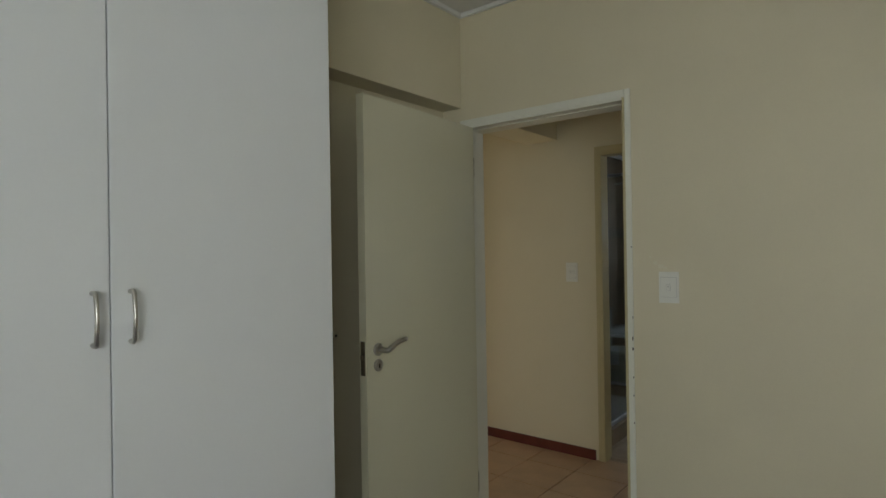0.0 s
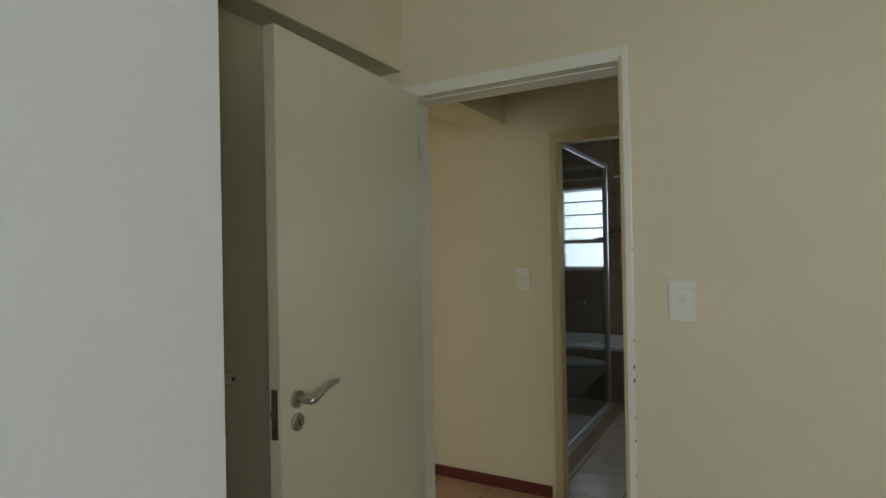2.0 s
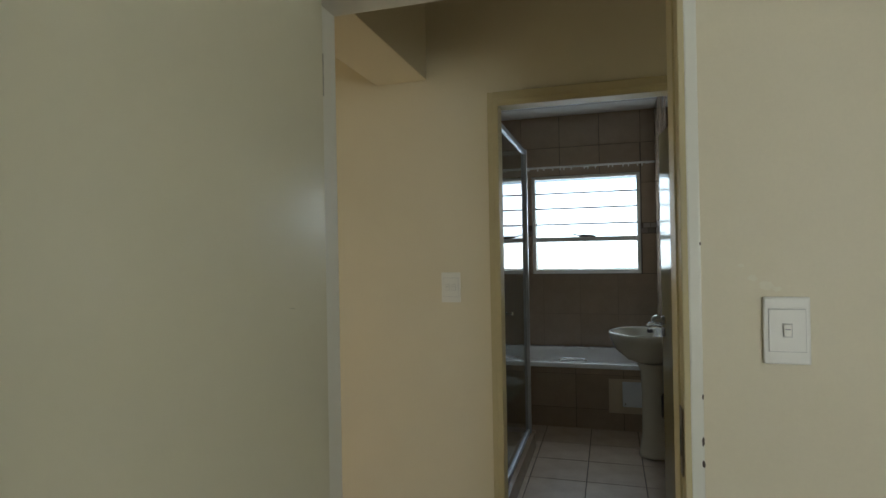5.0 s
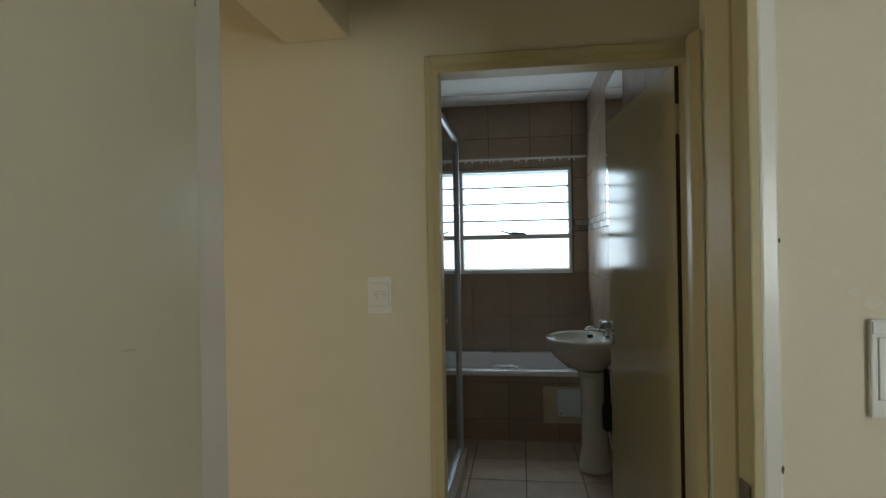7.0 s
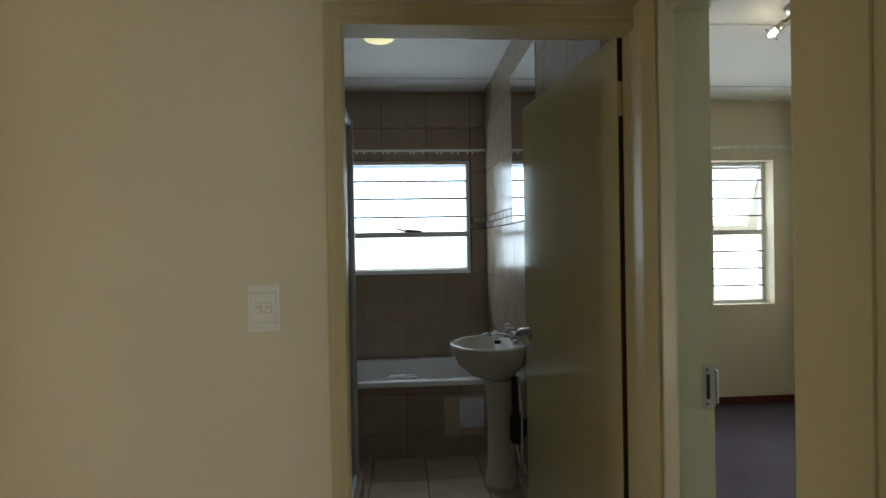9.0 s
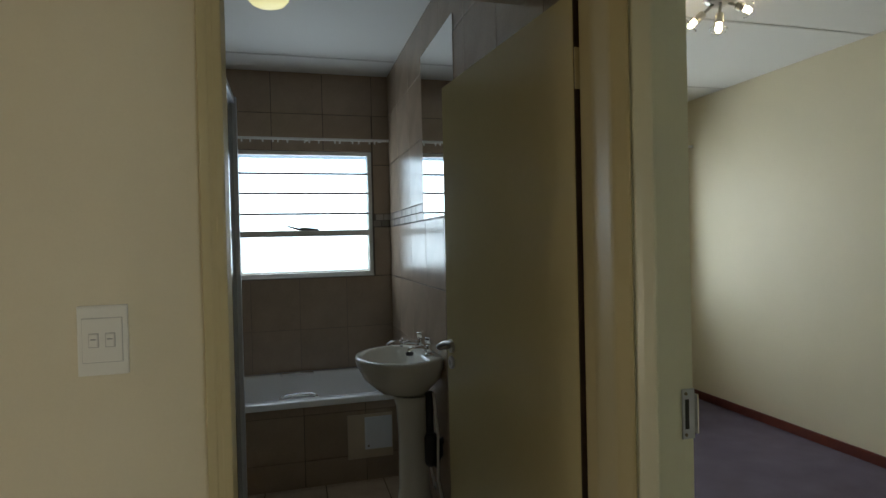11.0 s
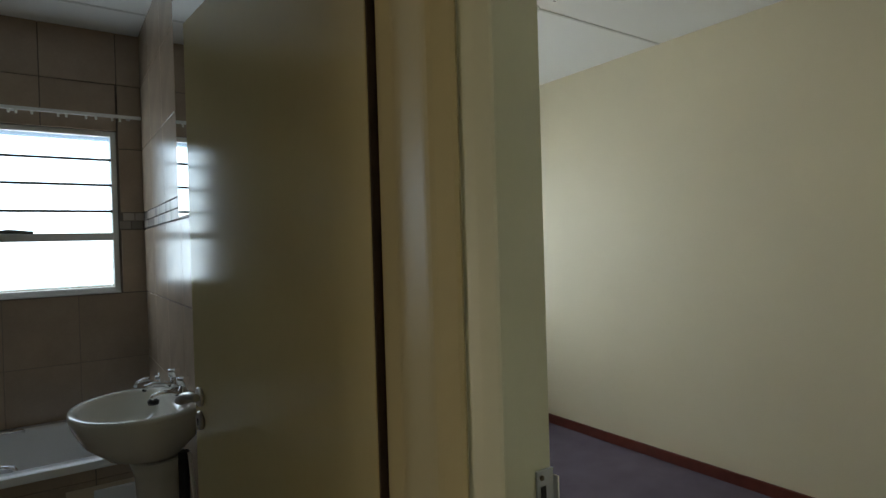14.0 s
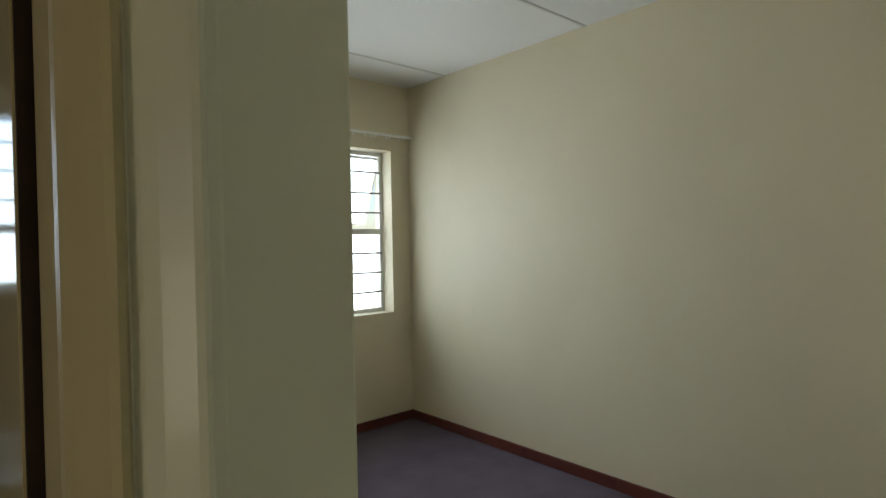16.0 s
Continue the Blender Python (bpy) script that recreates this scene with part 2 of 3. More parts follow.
# bathroom window and bedroom two window in the north outer wall
WX0, WX1, WZ0, WZ1 = -1.695, -0.708, 1.198, 2.124
VX0, VX1, VZ0, VZ1 = 0.43, 1.915, 0.876, 2.108
structure("wall_bathroom_north", boxes((-2.6, WX0, YN + 0.012, YN + 0.22, 0, H), (WX1, XB, YN + 0.012, YN + 0.22, 0, H), (WX0, WX1, YN + 0.012, YN + 0.22, 0, WZ0), (WX0, WX1, YN + 0.012, YN + 0.22, WZ1, H)), GROUT, "tiled bathroom outer wall with dark grout and a window")
structure("wall_bedroom_two_north", boxes((XB, VX0, YN, YN + 0.22, 0, H), (VX1, XE, YN, YN + 0.22, 0, H), (VX0, VX1, YN, YN + 0.22, 0, VZ0), (VX0, VX1, YN, YN + 0.22, VZ1, H)), PAINT, "cream-painted outer wall with a barred window")
structure("wall_bathroom_east", boxes((XB - 0.012, XB - 0.001, YB, YN + 0.012, 0, H)), GROUT, "tiled bathroom wall with dark grout, basin and mirror")
structure("wall_bathroom_west", boxes((-2.6, -2.45, YB, YN + 0.012, 0, H)), WALL_TILE, "brown tiled bathroom wall behind the shower")
structure("wall_bathroom_south", boxes((-2.45, BX0 - 0.05, YB - 0.004, YB + 0.008, 0, H), (BX0 - 0.05, XB - 0.013, YB - 0.004, YB + 0.008, BTOP + 0.06, H)), WALL_TILE, "brown tiled bathroom wall over the door")
structure("beam", boxes((-2.01, -1.736, S, YA - 0.001, 2.195, H, 0.004), (-2.002, -1.757, YA2 + 0.001, YH - 0.001, 2.19, H, 0.004)), PAINT, "cream-painted beam crossing bedroom and passage", "beam")
# lowered tiled bulkhead behind the bathroom door
structure("bulkhead", boxes((-2.44, XB - 0.014, YB + 0.009, 4.22, 2.190, H)), GROUT, "tiled bulkhead over the bathroom door", "bulkhead")

# ---- floors ----
structure("floor_bedroom_one", boxes((-2.02, 2.2, S, YA + 0.03, -0.1, 0.0)), CARPET, "mauve-grey short-pile carpet", "carpet")
structure("floor_bedroom_two", boxes((XB + 0.02, XE + 0.05, YA2, YN + 0.02, -0.1, 0.022)), CARPET, "mauve-grey short-pile carpet", "carpet")
floor_hall = structure("floor_passage", boxes((-4.2, XB + 0.02, YA + 0.03, YH + 0.05, -0.1, -0.004)), GROUT, "sandy tiled passage floor with dark joints", "tiled floor")
floor_bath = structure("floor_bathroom", boxes((-2.5, XB, YH + 0.05, YN + 0.05, -0.1, -0.004)), GROUT, "beige tiled bathroom floor with dark joints", "tiled floor")
tagged(structure("ground", boxes((-300, 300, 7.03, 600, -0.5, -0.4), (-300, 300, -600, S - 0.25, -0.5, -0.4)), SOIL, "dry grass ground outside", "ground"))

# ---- ceilings ----
structure("ceiling_bedroom_one", boxes((-2.1, 2.2, S - 0.1, YA + 0.05, ZA, ZA + 0.05)), CEIL, "white painted ceiling", "ceiling")
structure("ceiling_passage", boxes((-4.3, XB + 0.05, YA + 0.06, YH + 0.06, ZA - 0.02, ZA + 0.05)), CEIL, "white painted ceiling", "ceiling")
structure("ceiling_bathroom", boxes((-2.5, XB, YH + 0.1, YN + 0.05, ZB, ZB + 0.05)), CEIL, "white painted ceiling board", "ceiling")
structure("ceiling_bedroom_two", boxes((XB2 - 0.02, XE + 0.05, YA2, YN + 0.05, ZC, ZC + 0.05)), CEIL, "white painted ceiling boards with joint strips", "ceiling")
structure("roof", boxes((-4.4, 2.5, S - 0.6, YN + 0.7, H + 0.001, H + 0.1)), FACADE, "plain slab closing the rooms above", "roof")
for x0, x1, y, z in ((XB2, XE, 5.16, ZC), (XB2, XE, 6.36, ZC), (-2.45, XB - 0.014, 6.44, ZB), (-2.45, XB - 0.014, 5.24, ZB)):
    structure("ceiling_trim", boxes((x0, x1, y - 0.009, y + 0.009, z - 0.004, z + 0.004, 0.002)), STRIP, "thin grey joint strip on the ceiling", "trim")
# narrow cornice along bedroom ceilings
for bx in ((-1.735, 2.1, YA - 0.022, YA - 0.001, ZA - 0.022, ZA), (-1.735, -1.713, S, YA - 0.023, ZA - 0.022, ZA)):
    structure("cornice", boxes((*bx, 0.004)), CEIL, "narrow white cornice strip", "cornice")

# ---- skirting ----
for nm, bx in (("baseboard", (XE - 0.016, XE - 0.001, YA2 + 0.02, YN - 0.001, 0.022, 0.09)), ("baseboard", (XB2 + 0.001, XE - 0.017, YN - 0.016, YN - 0.001, 0.022, 0.09)),
               ("baseboard", (-4.2, BX0 - 0.042, YH - 0.016, YH - 0.001, 0.0, 0.07)), ("baseboard", (AX1 + 0.045, 2.1, YA - 0.016, YA - 0.001, 0.0, 0.072)),
               ("baseboard", (-1.863, -1.849, 1.36, YA, 0.0, 0.072))):
    structure(nm, boxes((*bx, 0.004)), SKIRT, "dark red-brown wooden skirting board", "skirting")


# ---- door frames ----
def door_frame(name, label, m, w, h, depth, material, stop0, stop1, face=0.025, top=0.036, t=0.026, inner=None):
    """Pressed steel frame: local x across the opening from 0 to w, y through the wall from 0 to depth."""
    fr = thing(name, label, "door frame", m, kind="structure")
    p, r = 0.012, 0.012
    for nm, s in (("jamb", 1), ("jamb", -1)):
        def X(a, b):
            return (a, b) if s == 1 else (w - b, w - a)
        bm = boxes((*X(-face, 0.0), -p, -0.001, 0, h + top, 0.004), (*X(-face, 0.0), depth + 0.001, depth + p, 0, h + top, 0.004))
        reveal = boxes((*X(-0.004, r), -p + 0.0015, depth + p - 0.0015, 0, h + 0.003, 0.003), (*X(r - 0.004, t), stop0, stop1, 0, h - r, 0.003))
        jamb = part(nm, bm, material, fr)
        # the inner enamel goes on the reveal at the far end of x only
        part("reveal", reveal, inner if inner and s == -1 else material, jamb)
    bm = boxes((0, w, -p, -0.001, h, h + top, 0.004), (0, w, depth + 0.001, depth + p, h, h + top, 0.004),
               (r - 0.002, w - r + 0.002, -p + 0.0018, depth + p - 0.0018, h - 0.012, h + 0.004, 0.003), (t - 0.002, w - t + 0.002, stop0 + 0.0005, stop1 - 0.0005, h - t, h - 0.008, 0.003))
    part("head", bm, material, fr)
    return fr


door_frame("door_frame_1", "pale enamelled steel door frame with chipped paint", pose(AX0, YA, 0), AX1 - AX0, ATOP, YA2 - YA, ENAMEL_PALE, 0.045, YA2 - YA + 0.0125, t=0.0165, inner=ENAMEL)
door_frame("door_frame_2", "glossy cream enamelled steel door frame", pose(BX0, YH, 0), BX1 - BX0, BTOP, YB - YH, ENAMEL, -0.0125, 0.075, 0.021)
door_frame("door_frame_3", "pale cream enamelled steel door frame", pose(XB, CY1, 0, 0, 0, -90), CY1 - CY0, CTOP, XB2 - XB, ENAMEL_MID, -0.0125, 0.022, t=0.034)


def profile(points, z0, z1):
    """Upright pressed section: a closed outline in plan, extruded from z0 to z1."""
    bm = loft(bmesh.new(), [[(x, y, z0) for x, y in points], [(x, y, z1) for x, y in points]])
    for f in bm.faces:
        f.smooth = False
    return bm


# the two frames meet in the passage corner with folded lips
lip = profile([(-0.5600, 3.836), (-0.6055, 3.836), (-0.6050, 3.826), (-0.5985, 3.803), (-0.5985, 3.795), (-0.6110, 3.705), (-0.6115, 3.697), (-0.6110, 3.688), (-0.6075, 3.680), (-0.5935, 3.657), (-0.5890, 3.653), (-0.5845, 3.655), (-0.5815, 3.660), (-0.5800, 3.690), (-0.5600, 3.760)], 0.0, BTOP + 0.03)
bmesh.ops.translate(lip, verts=lip.verts, vec=(-BX0, -YH, 0))
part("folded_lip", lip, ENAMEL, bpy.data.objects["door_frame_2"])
lip = profile([(-0.5880, 3.690), (-0.5860, 3.6595), (-0.5810, 3.6590), (-0.5765, 3.650), (-0.5700, 3.640), (-0.5570, 3.623), (-0.5530, 3.620), (-0.5495, 3.621), (-0.5475, 3.626), (-0.5450, 3.650), (-0.5300, 3.6575), (-0.5300, 3.690)], 0.0, CTOP + 0.02)
lip.transform(pose(XB, CY1, 0, 0, 0, -90).inverted())
part("folded_lip", lip, ENAMEL_MID, bpy.data.objects["door_frame_3"])
# strike plates let into the jambs
sp = thing("strike_plate", "chromed strike plate screwed to the door frame", "strike plate", pose(-0.435, CY1 - 0.0135, 1.03))
part("plate", boxes((-0.028, 0.004, -0.004, 0, -0.057, 0.057, 0.001)), ALU, sp)
part("lip", boxes((0.0045, 0.0085, -0.012, -0.001, -0.045, 0.045, 0.001)), CHROME, sp)
part("latch_hole", boxes((-0.022, -0.012, -0.0052, -0.0042, -0.034, 0.034)), PLASTIC_DARK, sp)
for z in (-0.047, 0.047):
    part("screw", tube(bmesh.new(), [(-0.02, -0.0042, z), (-0.02, -0.0062, z)], 0.004, 8), DARK_STEEL, sp)
sp2 = thing("strike_plate", "tarnished strike plate in the chipped door frame", "strike plate", pose(AX1 - 0.0135, YA + 0.02, 1.02))
part("plate", boxes((-0.003, 0, -0.02, 0.014, -0.07, 0.07, 0.001)), DARK_STEEL, sp2)
part("latch_hole", boxes((-0.0042, -0.0032, -0.012, 0.006, -0.03, 0.03)), PLASTIC_DARK, sp2)


# chipped paint on the edge of the first frame, filler marks on the wall
CHIP = mat("bare_chipped_metal", (0.07, 0.05, 0.04), 0.8, spread=0.3, scale=80)
FILLER = mat("white_filler", (0.745, 0.70, 0.54), 0.7, spread=0.05, scale=40)


def blotch(name, cx, cz, rx, rz, y, seed, material, parent, thick=0.0006):
    """Thin irregular flake in the x-z plane at y, facing -y."""
    rnd = random.Random(seed)
    ring = [(cx + rx * rnd.uniform(0.55, 1.1) * math.cos(a), cz + rz * rnd.uniform(0.55, 1.1) * math.sin(a)) for a in (2 * math.pi * k / 14 for k in range(14))]
    return part(name, loft(bmesh.new(), [[(x, y, z) for x, z in ring], [(x, y - thick, z) for x, z in ring]]), material, parent)


frame_1 = bpy.data.objects["door_frame_1"]
for k, (z, rx, rz) in enumerate(((1.12, 0.002, 0.007), (1.03, 0.003, 0.012), (0.985, 0.003, 0.010), (0.86, 0.002, 0.006), (0.78, 0.002, 0.006), (0.66, 0.002, 0.005), (1.43, 0.0015, 0.004))):
    blotch("paint_chip", AX1 - AX0 + 0.025 - rx * 0.8, z, rx, rz, -0.0122, 20 + k, CHIP, frame_1)
for k, (x, z, rx, rz) in enumerate(((-0.715, 1.36, 0.010, 0.008), (-0.690, 1.345, 0.016, 0.010), (-0.672, 1.338, 0.010, 0.007), (-0.735, 1.385, 0.008, 0.004))):
    tagged(blotch("filler_mark", x, z, rx, rz, YA - 0.0002, 40 + k, FILLER, None), "small pale filler mark above the light switch", "wall mark", "filler marks")

# ---- door leaves ----
def lever(bm, side):
    """Curved lever handle; side is the y direction in which it stands off."""
    pts = [(0, 0.008 * side, 0), (0, 0.03 * side, 0), (0.001, 0.052 * side, -0.001), (0.006, 0.058 * side, 0.002), (0.026, 0.059 * side, 0.011), (0.050, 0.058 * side, 0.021), (0.076, 0.056 * side, 0.028), (0.104, 0.053 * side, 0.031), (0.130, 0.050 * side, 0.030)]
    return tube(bm, pts, [0.0105, 0.0105, 0.011, 0.0115, 0.011, 0.0105, 0.010, 0.0095, 0.009], 12)


def door_leaf(name, label, m, w, h, material, metal, edge_dark=None, hinge_paint=None, inset=0.052):
    """Leaf in local x from the hinge (0) to the free edge (w), 40 mm thick round y = 0."""
    leaf = thing(name, label, "door", m, kind="structure")
    part("panel", boxes((0, w, -0.02, 0.02, 0.012, h, 0.002)), material, leaf)
    # dark strip: the shade of the hinge gap, put into the edge's colour
    if edge_dark:
        part("edge_strip", boxes((-0.0042, -0.0002, -0.018, 0.018, 0.014, h - 0.002)), edge_dark, leaf, "dark strip painted as the shade in the hinge gap")
    for side in (1, -1):
        bm = bmesh.new()
        x = w - inset
        y = 0.02 * side
        part("rose", tube(bmesh.new(), [(x, y, 1.02), (x, y + 0.008 * side, 1.02), (x, y + 0.010 * side, 1.02)], [0.026, 0.026, 0.022], 24), metal, leaf)
        bm = lever(bm, side)
        bmesh.ops.scale(bm, verts=bm.verts, vec=(-1, 1, 1))
        bmesh.ops.translate(bm, verts=bm.verts, vec=(x, y, 1.02))
        part("lever_handle", bm, metal, leaf, "curved brushed steel lever handle")
        esc = part("escutcheon", tube(bmesh.new(), [(x, y, 0.955), (x, y + 0.008 * side, 0.955), (x, y + 0.010 * side, 0.955)], [0.025, 0.025, 0.021], 24), metal, leaf)
        part("keyhole", boxes((x - 0.003, x + 0.003, y + 0.0095 * side, y + 0.0112 * side, 0.944, 0.962)), PLASTIC_DARK, esc)
    lock = part("lock_plate", boxes((w + 0.0002, w + 0.003, -0.011, 0.011, 0.92, 1.06, 0.001)), DARK_STEEL, leaf, "tarnished mortice lock face plate")
    part("latch", boxes((w + 0.003, w + 0.013, -0.006, 0.006, 0.985, 1.005, 0.002)), DARK_STEEL, lock)
    for z in (0.2, 1.863):
        hg = part("hinge", boxes((-0.0075, -0.0044, -0.020, 0.019, z - 0.052, z + 0.052, 0.0008)), hinge_paint or STEEL, leaf)
        for k in range(5):
            part("knuckle", tube(bmesh.new(), [(-0.008, -0.024, z - 0.0515 + 0.0206 * k), (-0.008, -0.024, z - 0.0320 + 0.0206 * k)], 0.0068, 10), hinge_paint or STEEL, hg)
    return leaf


A_FREE = Vector((-1.612, 1.752))
A_HINGE = Vector((-1.671, YA - 0.015))
d = A_FREE - A_HINGE
door_leaf("door_1", "open pale cream flush door with steel lever handle", pose(A_HINGE.x, A_HINGE.y, 0, 0, 0, math.degrees(math.atan2(d.y, d.x))), d.length, ATOP - 0.014, LEAF_PALE, STEEL, inset=0.066)
B_HINGE, B_FREE = Vector((-0.599, YB - 0.034)), Vector((-0.689, 4.77))
d = B_FREE - B_HINGE
door_leaf("door_2", "open glossy cream flush bathroom door", pose(B_HINGE.x, B_HINGE.y, 0, 0, 0, math.degrees(math.atan2(d.y, d.x))), d.length, BTOP - 0.014, LEAF_CREAM, STEEL, GAP_SHADE, ENAMEL)

SCUFF = mat("grey_brown_scuff", (0.58, 0.55, 0.42), 0.6, spread=0.15, scale=90)
scuff = loft(bmesh.new(), [[(0.0, 0.0202, 0.0), (0.012, 0.0202, 0.0035), (0.026, 0.0202, 0.0045), (0.038, 0.0202, 0.0075), (0.026, 0.0202, 0.0025), (0.012, 0.0202, 0.0012)], [(0.0, 0.0206, 0.0), (0.012, 0.0206, 0.0035), (0.026, 0.0206, 0.0045), (0.038, 0.0206, 0.0075), (0.026, 0.0206, 0.0025), (0.012, 0.0206, 0.0012)]])
bmesh.ops.translate(scuff, verts=scuff.verts, vec=(0.16, 0, 1.305))
part("scuff_mark", scuff, SCUFF, bpy.data.objects["door_1"], "short grey scuff on the paint")

# rubber door stop on the set-back wall
st = thing("door_stop", "ivory rubber door stop screwed to the wall", "door stop", pose(-1.864, 1.795, 1.06))
part("buffer", tube(bmesh.new(), [(0.0, 0, 0), (0.005, 0, 0), (0.03, 0, 0), (0.034, 0, 0)], [0.02, 0.02, 0.017, 0.013], 20), RUBBER, st)
part("screw", tube(bmesh.new(), [(0.0342, 0, 0), (0.0352, 0, 0)], 0.006, 10), PLASTIC_DARK, st)
nail = thing("nail", "small steel nail in the wall", "nail", pose(-1.864, 1.72, 1.90))
part("head", tube(bmesh.new(), [(0, 0, 0), (0.012, 0, 0)], 0.004, 8), DARK_STEEL, nail)


# ---- wardrobe ----
wd = thing("wardrobe", "built-in white melamine wardrobe with bow handles", "wardrobe", pose(-1.23, 0, 0))
part("carcass", boxes((-0.5, -0.02, -0.52, 1.275, 0.0, 2.695, 0.001)), MELAMINE, wd)
for y0, y1, hy in ((-0.515, 0.044, None), (0.048, 0.661, 0.627), (0.664, 1.275, 0.703)):
    dr = part("door", boxes((-0.0195, 0.0, y0, y1, 0.08, 2.69, 0.0015)), MELAMINE, wd)
    if hy:
        zc = 1.292
        pts = [(0.0, hy, zc + 0.055), (0.016, hy, zc + 0.056), (0.021, hy, zc + 0.05), (0.027, hy, zc), (0.021, hy, zc - 0.05), (0.016, hy, zc - 0.056), (0.0, hy, zc - 0.055)]
        part("bow_handle", tube(bmesh.new(), pts, [0.0055, 0.0052, 0.0052, 0.0045, 0.0052, 0.0052, 0.0055], 10), STEEL, dr, "bowed satin steel handle")
part("plinth", boxes((-0.05, -0.03, -0.515, 1.27, 0.0, 0.078)), MELAMINE, wd)


# ---- switches ----
def switch(label, m, rockers, w, h):
    """Local: plate in x-z, standing off towards -y."""
    s = thing("light_switch", label, "light switch", m)
    part("cover_plate", boxes((-w / 2, w / 2, -0.009, 0, -h / 2, h / 2, 0.003)), PLASTIC, s)
    # grey plates carry the painted shade of the gaps round insert and rockers
    part("insert_gap", boxes((-w * 0.40, w * 0.40, -0.0096, -0.0085, -h * 0.315, h * 0.325)), SEAM_SHADE, s, "thin grey plate painted as the shadow gap round the insert")
    part("insert", boxes((-w * 0.39, w * 0.39, -0.0115, -0.0097, -h * 0.305, h * 0.315, 0.0008)), PLASTIC, s)
    part("top_band", boxes((-w * 0.47, w * 0.47, -0.0104, -0.0088, h * 0.345, h * 0.475, 0.0012)), PLASTIC, s)
    for i in range(rockers):
        x = (i - (rockers - 1) / 2) * 0.028
        part("rocker_gap", boxes((x - 0.0086, x + 0.0086, -0.0122, -0.0116, -0.0125, 0.0145)), SEAM_SHADE, s)
        r = part("rocker", boxes((x - 0.0075, x + 0.0075, -0.0150, -0.0118, -0.0112, 0.0132, 0.002)), PLASTIC, s)
        part("marker", boxes((x - 0.0045, x + 0.0045, -0.0158, -0.0151, 0.002, 0.004)), BAR_GREY, r)
    return s


switch("white single light switch beside the door frame", pose(-0.658, YA - 0.0005, 1.257), 1, 0.082, 0.132)
switch("white double light switch on the passage wall", pose(-1.66, YH - 0.0005, 1.265), 2, 0.086, 0.132)


# ---- windows ----
def window(name, label, x0, x1, z0, z1, y, lights, transom, bars, pane_mat, open_lights=()):
    """Steel window between x0..x1, z0..z1 at depth y; lights: x divisions; transom: height of the middle rail."""
    wdw = thing(name, label, "window", pose(0, 0, 0), kind="structure")
    f = 0.03
    part("window_frame", boxes((x0 + 0.001, x0 + f, y, y + 0.035, z0 + 0.001, z1 - 0.001, 0.003), (x1 - f, x1 - 0.001, y, y + 0.035, z0 + 0.001, z1 - 0.001, 0.003),
                               (x0 + f, x1 - f, y, y + 0.035, z0 + 0.001, z0 + f, 0.003), (x0 + f, x1 - f, y, y + 0.035, z1 - f, z1 - 0.001, 0.003)), WIN_WHITE, wdw)
    part("transom", boxes((x0 + f, x1 - f, y - 0.004, y + 0.03, transom - 0.022, transom + 0.022, 0.004)), WIN_WHITE, wdw)
    for xm in lights[1:-1]:
        part("mullion", boxes((xm - 0.015, xm + 0.015, y - 0.002, y + 0.03, z0 + f, z1 - f, 0.003)), WIN_WHITE, wdw)
    for i, (a, b) in enumerate(zip(lights, lights[1:])):
        for j, (c, e) in enumerate(((z0 + f, transom - 0.02), (transom + 0.02, z1 - f))):
            bm = boxes((a + 0.012, b - 0.012, y + 0.016, y + 0.020, c + 0.002, e - 0.002))
            if j == 1 and i in open_lights:
                bmesh.ops.rotate(bm, verts=bm.verts, cent=(0, y + 0.04, e), matrix=Matrix.Rotation(radians(24), 3, "X"))
                sash = boxes((a + 0.006, a + 0.022, y + 0.010, y + 0.028, c, e), (b - 0.022, b - 0.006, y + 0.010, y + 0.028, c, e), (a + 0.022, b - 0.022, y + 0.010, y + 0.028, c, c + 0.016), (a + 0.022, b - 0.022, y + 0.010, y + 0.028, e - 0.016, e))
                bmesh.ops.rotate(sash, verts=sash.verts, cent=(0, y + 0.04, e), matrix=Matrix.Rotation(radians(24), 3, "X"))
                part("sash", sash, WIN_WHITE, wdw)
            p = part("pane", bm, pane_mat, wdw)
            p.visible_shadow = False
    for z in bars:
        part("burglar_bar", tube(bmesh.new(), [(x0 + f, y - 0.012, z), (x1 - f, y - 0.012, z)], 0.0075, 8), BAR_DARK if pane_mat is FROSTED else BAR_GREY, wdw, "thin horizontal burglar bar")
    # stay on the transom
    xm = (x0 + x1) / 2 - 0.02
    part("window_stay", tube(bmesh.new(), [(xm - 0.11, y - 0.02, transom + 0.055), (xm - 0.03, y - 0.03, transom + 0.03), (xm, y - 0.028, transom + 0.032), (xm + 0.11, y - 0.02, transom + 0.026)], [0.006, 0.008, 0.013, 0.008], 8), BAR_DARK, wdw, "dark metal window stay")
    return wdw


WT = 1.20 + 0.918 * 0.325
window("window_1", "steel bathroom window with frosted panes and burglar bars", WX0, WX1, WZ0, WZ1, YN + 0.02, (WX0, WX1), WT + 0.02, (1.662, 1.812, 1.956), FROSTED)
structure("window_sill", boxes((WX0 + 0.001, WX1 - 0.001, YN - 0.004, YN + 0.019, WZ0 - 0.004, WZ0 + 0.006, 0.002)), WIN_WHITE, "white window sill", "sill")
VT = 1.495
window("window_2", "white steel bedroom window with an open top sash and bars", VX0, VX1, VZ0, VZ1, YN + 0.12, (VX0, 0.93, 1.43, VX1), VT, (1.03, 1.18, 1.33, 1.64, 1.79, 1.95), GLASS, (2,))
window("window_3", "white steel bedroom window", AWX0, AWX1, AWZ0, AWZ1, S - 0.1, (AWX0, 1.25, AWX1), 1.45, (1.15, 1.65, 1.85), GLASS)


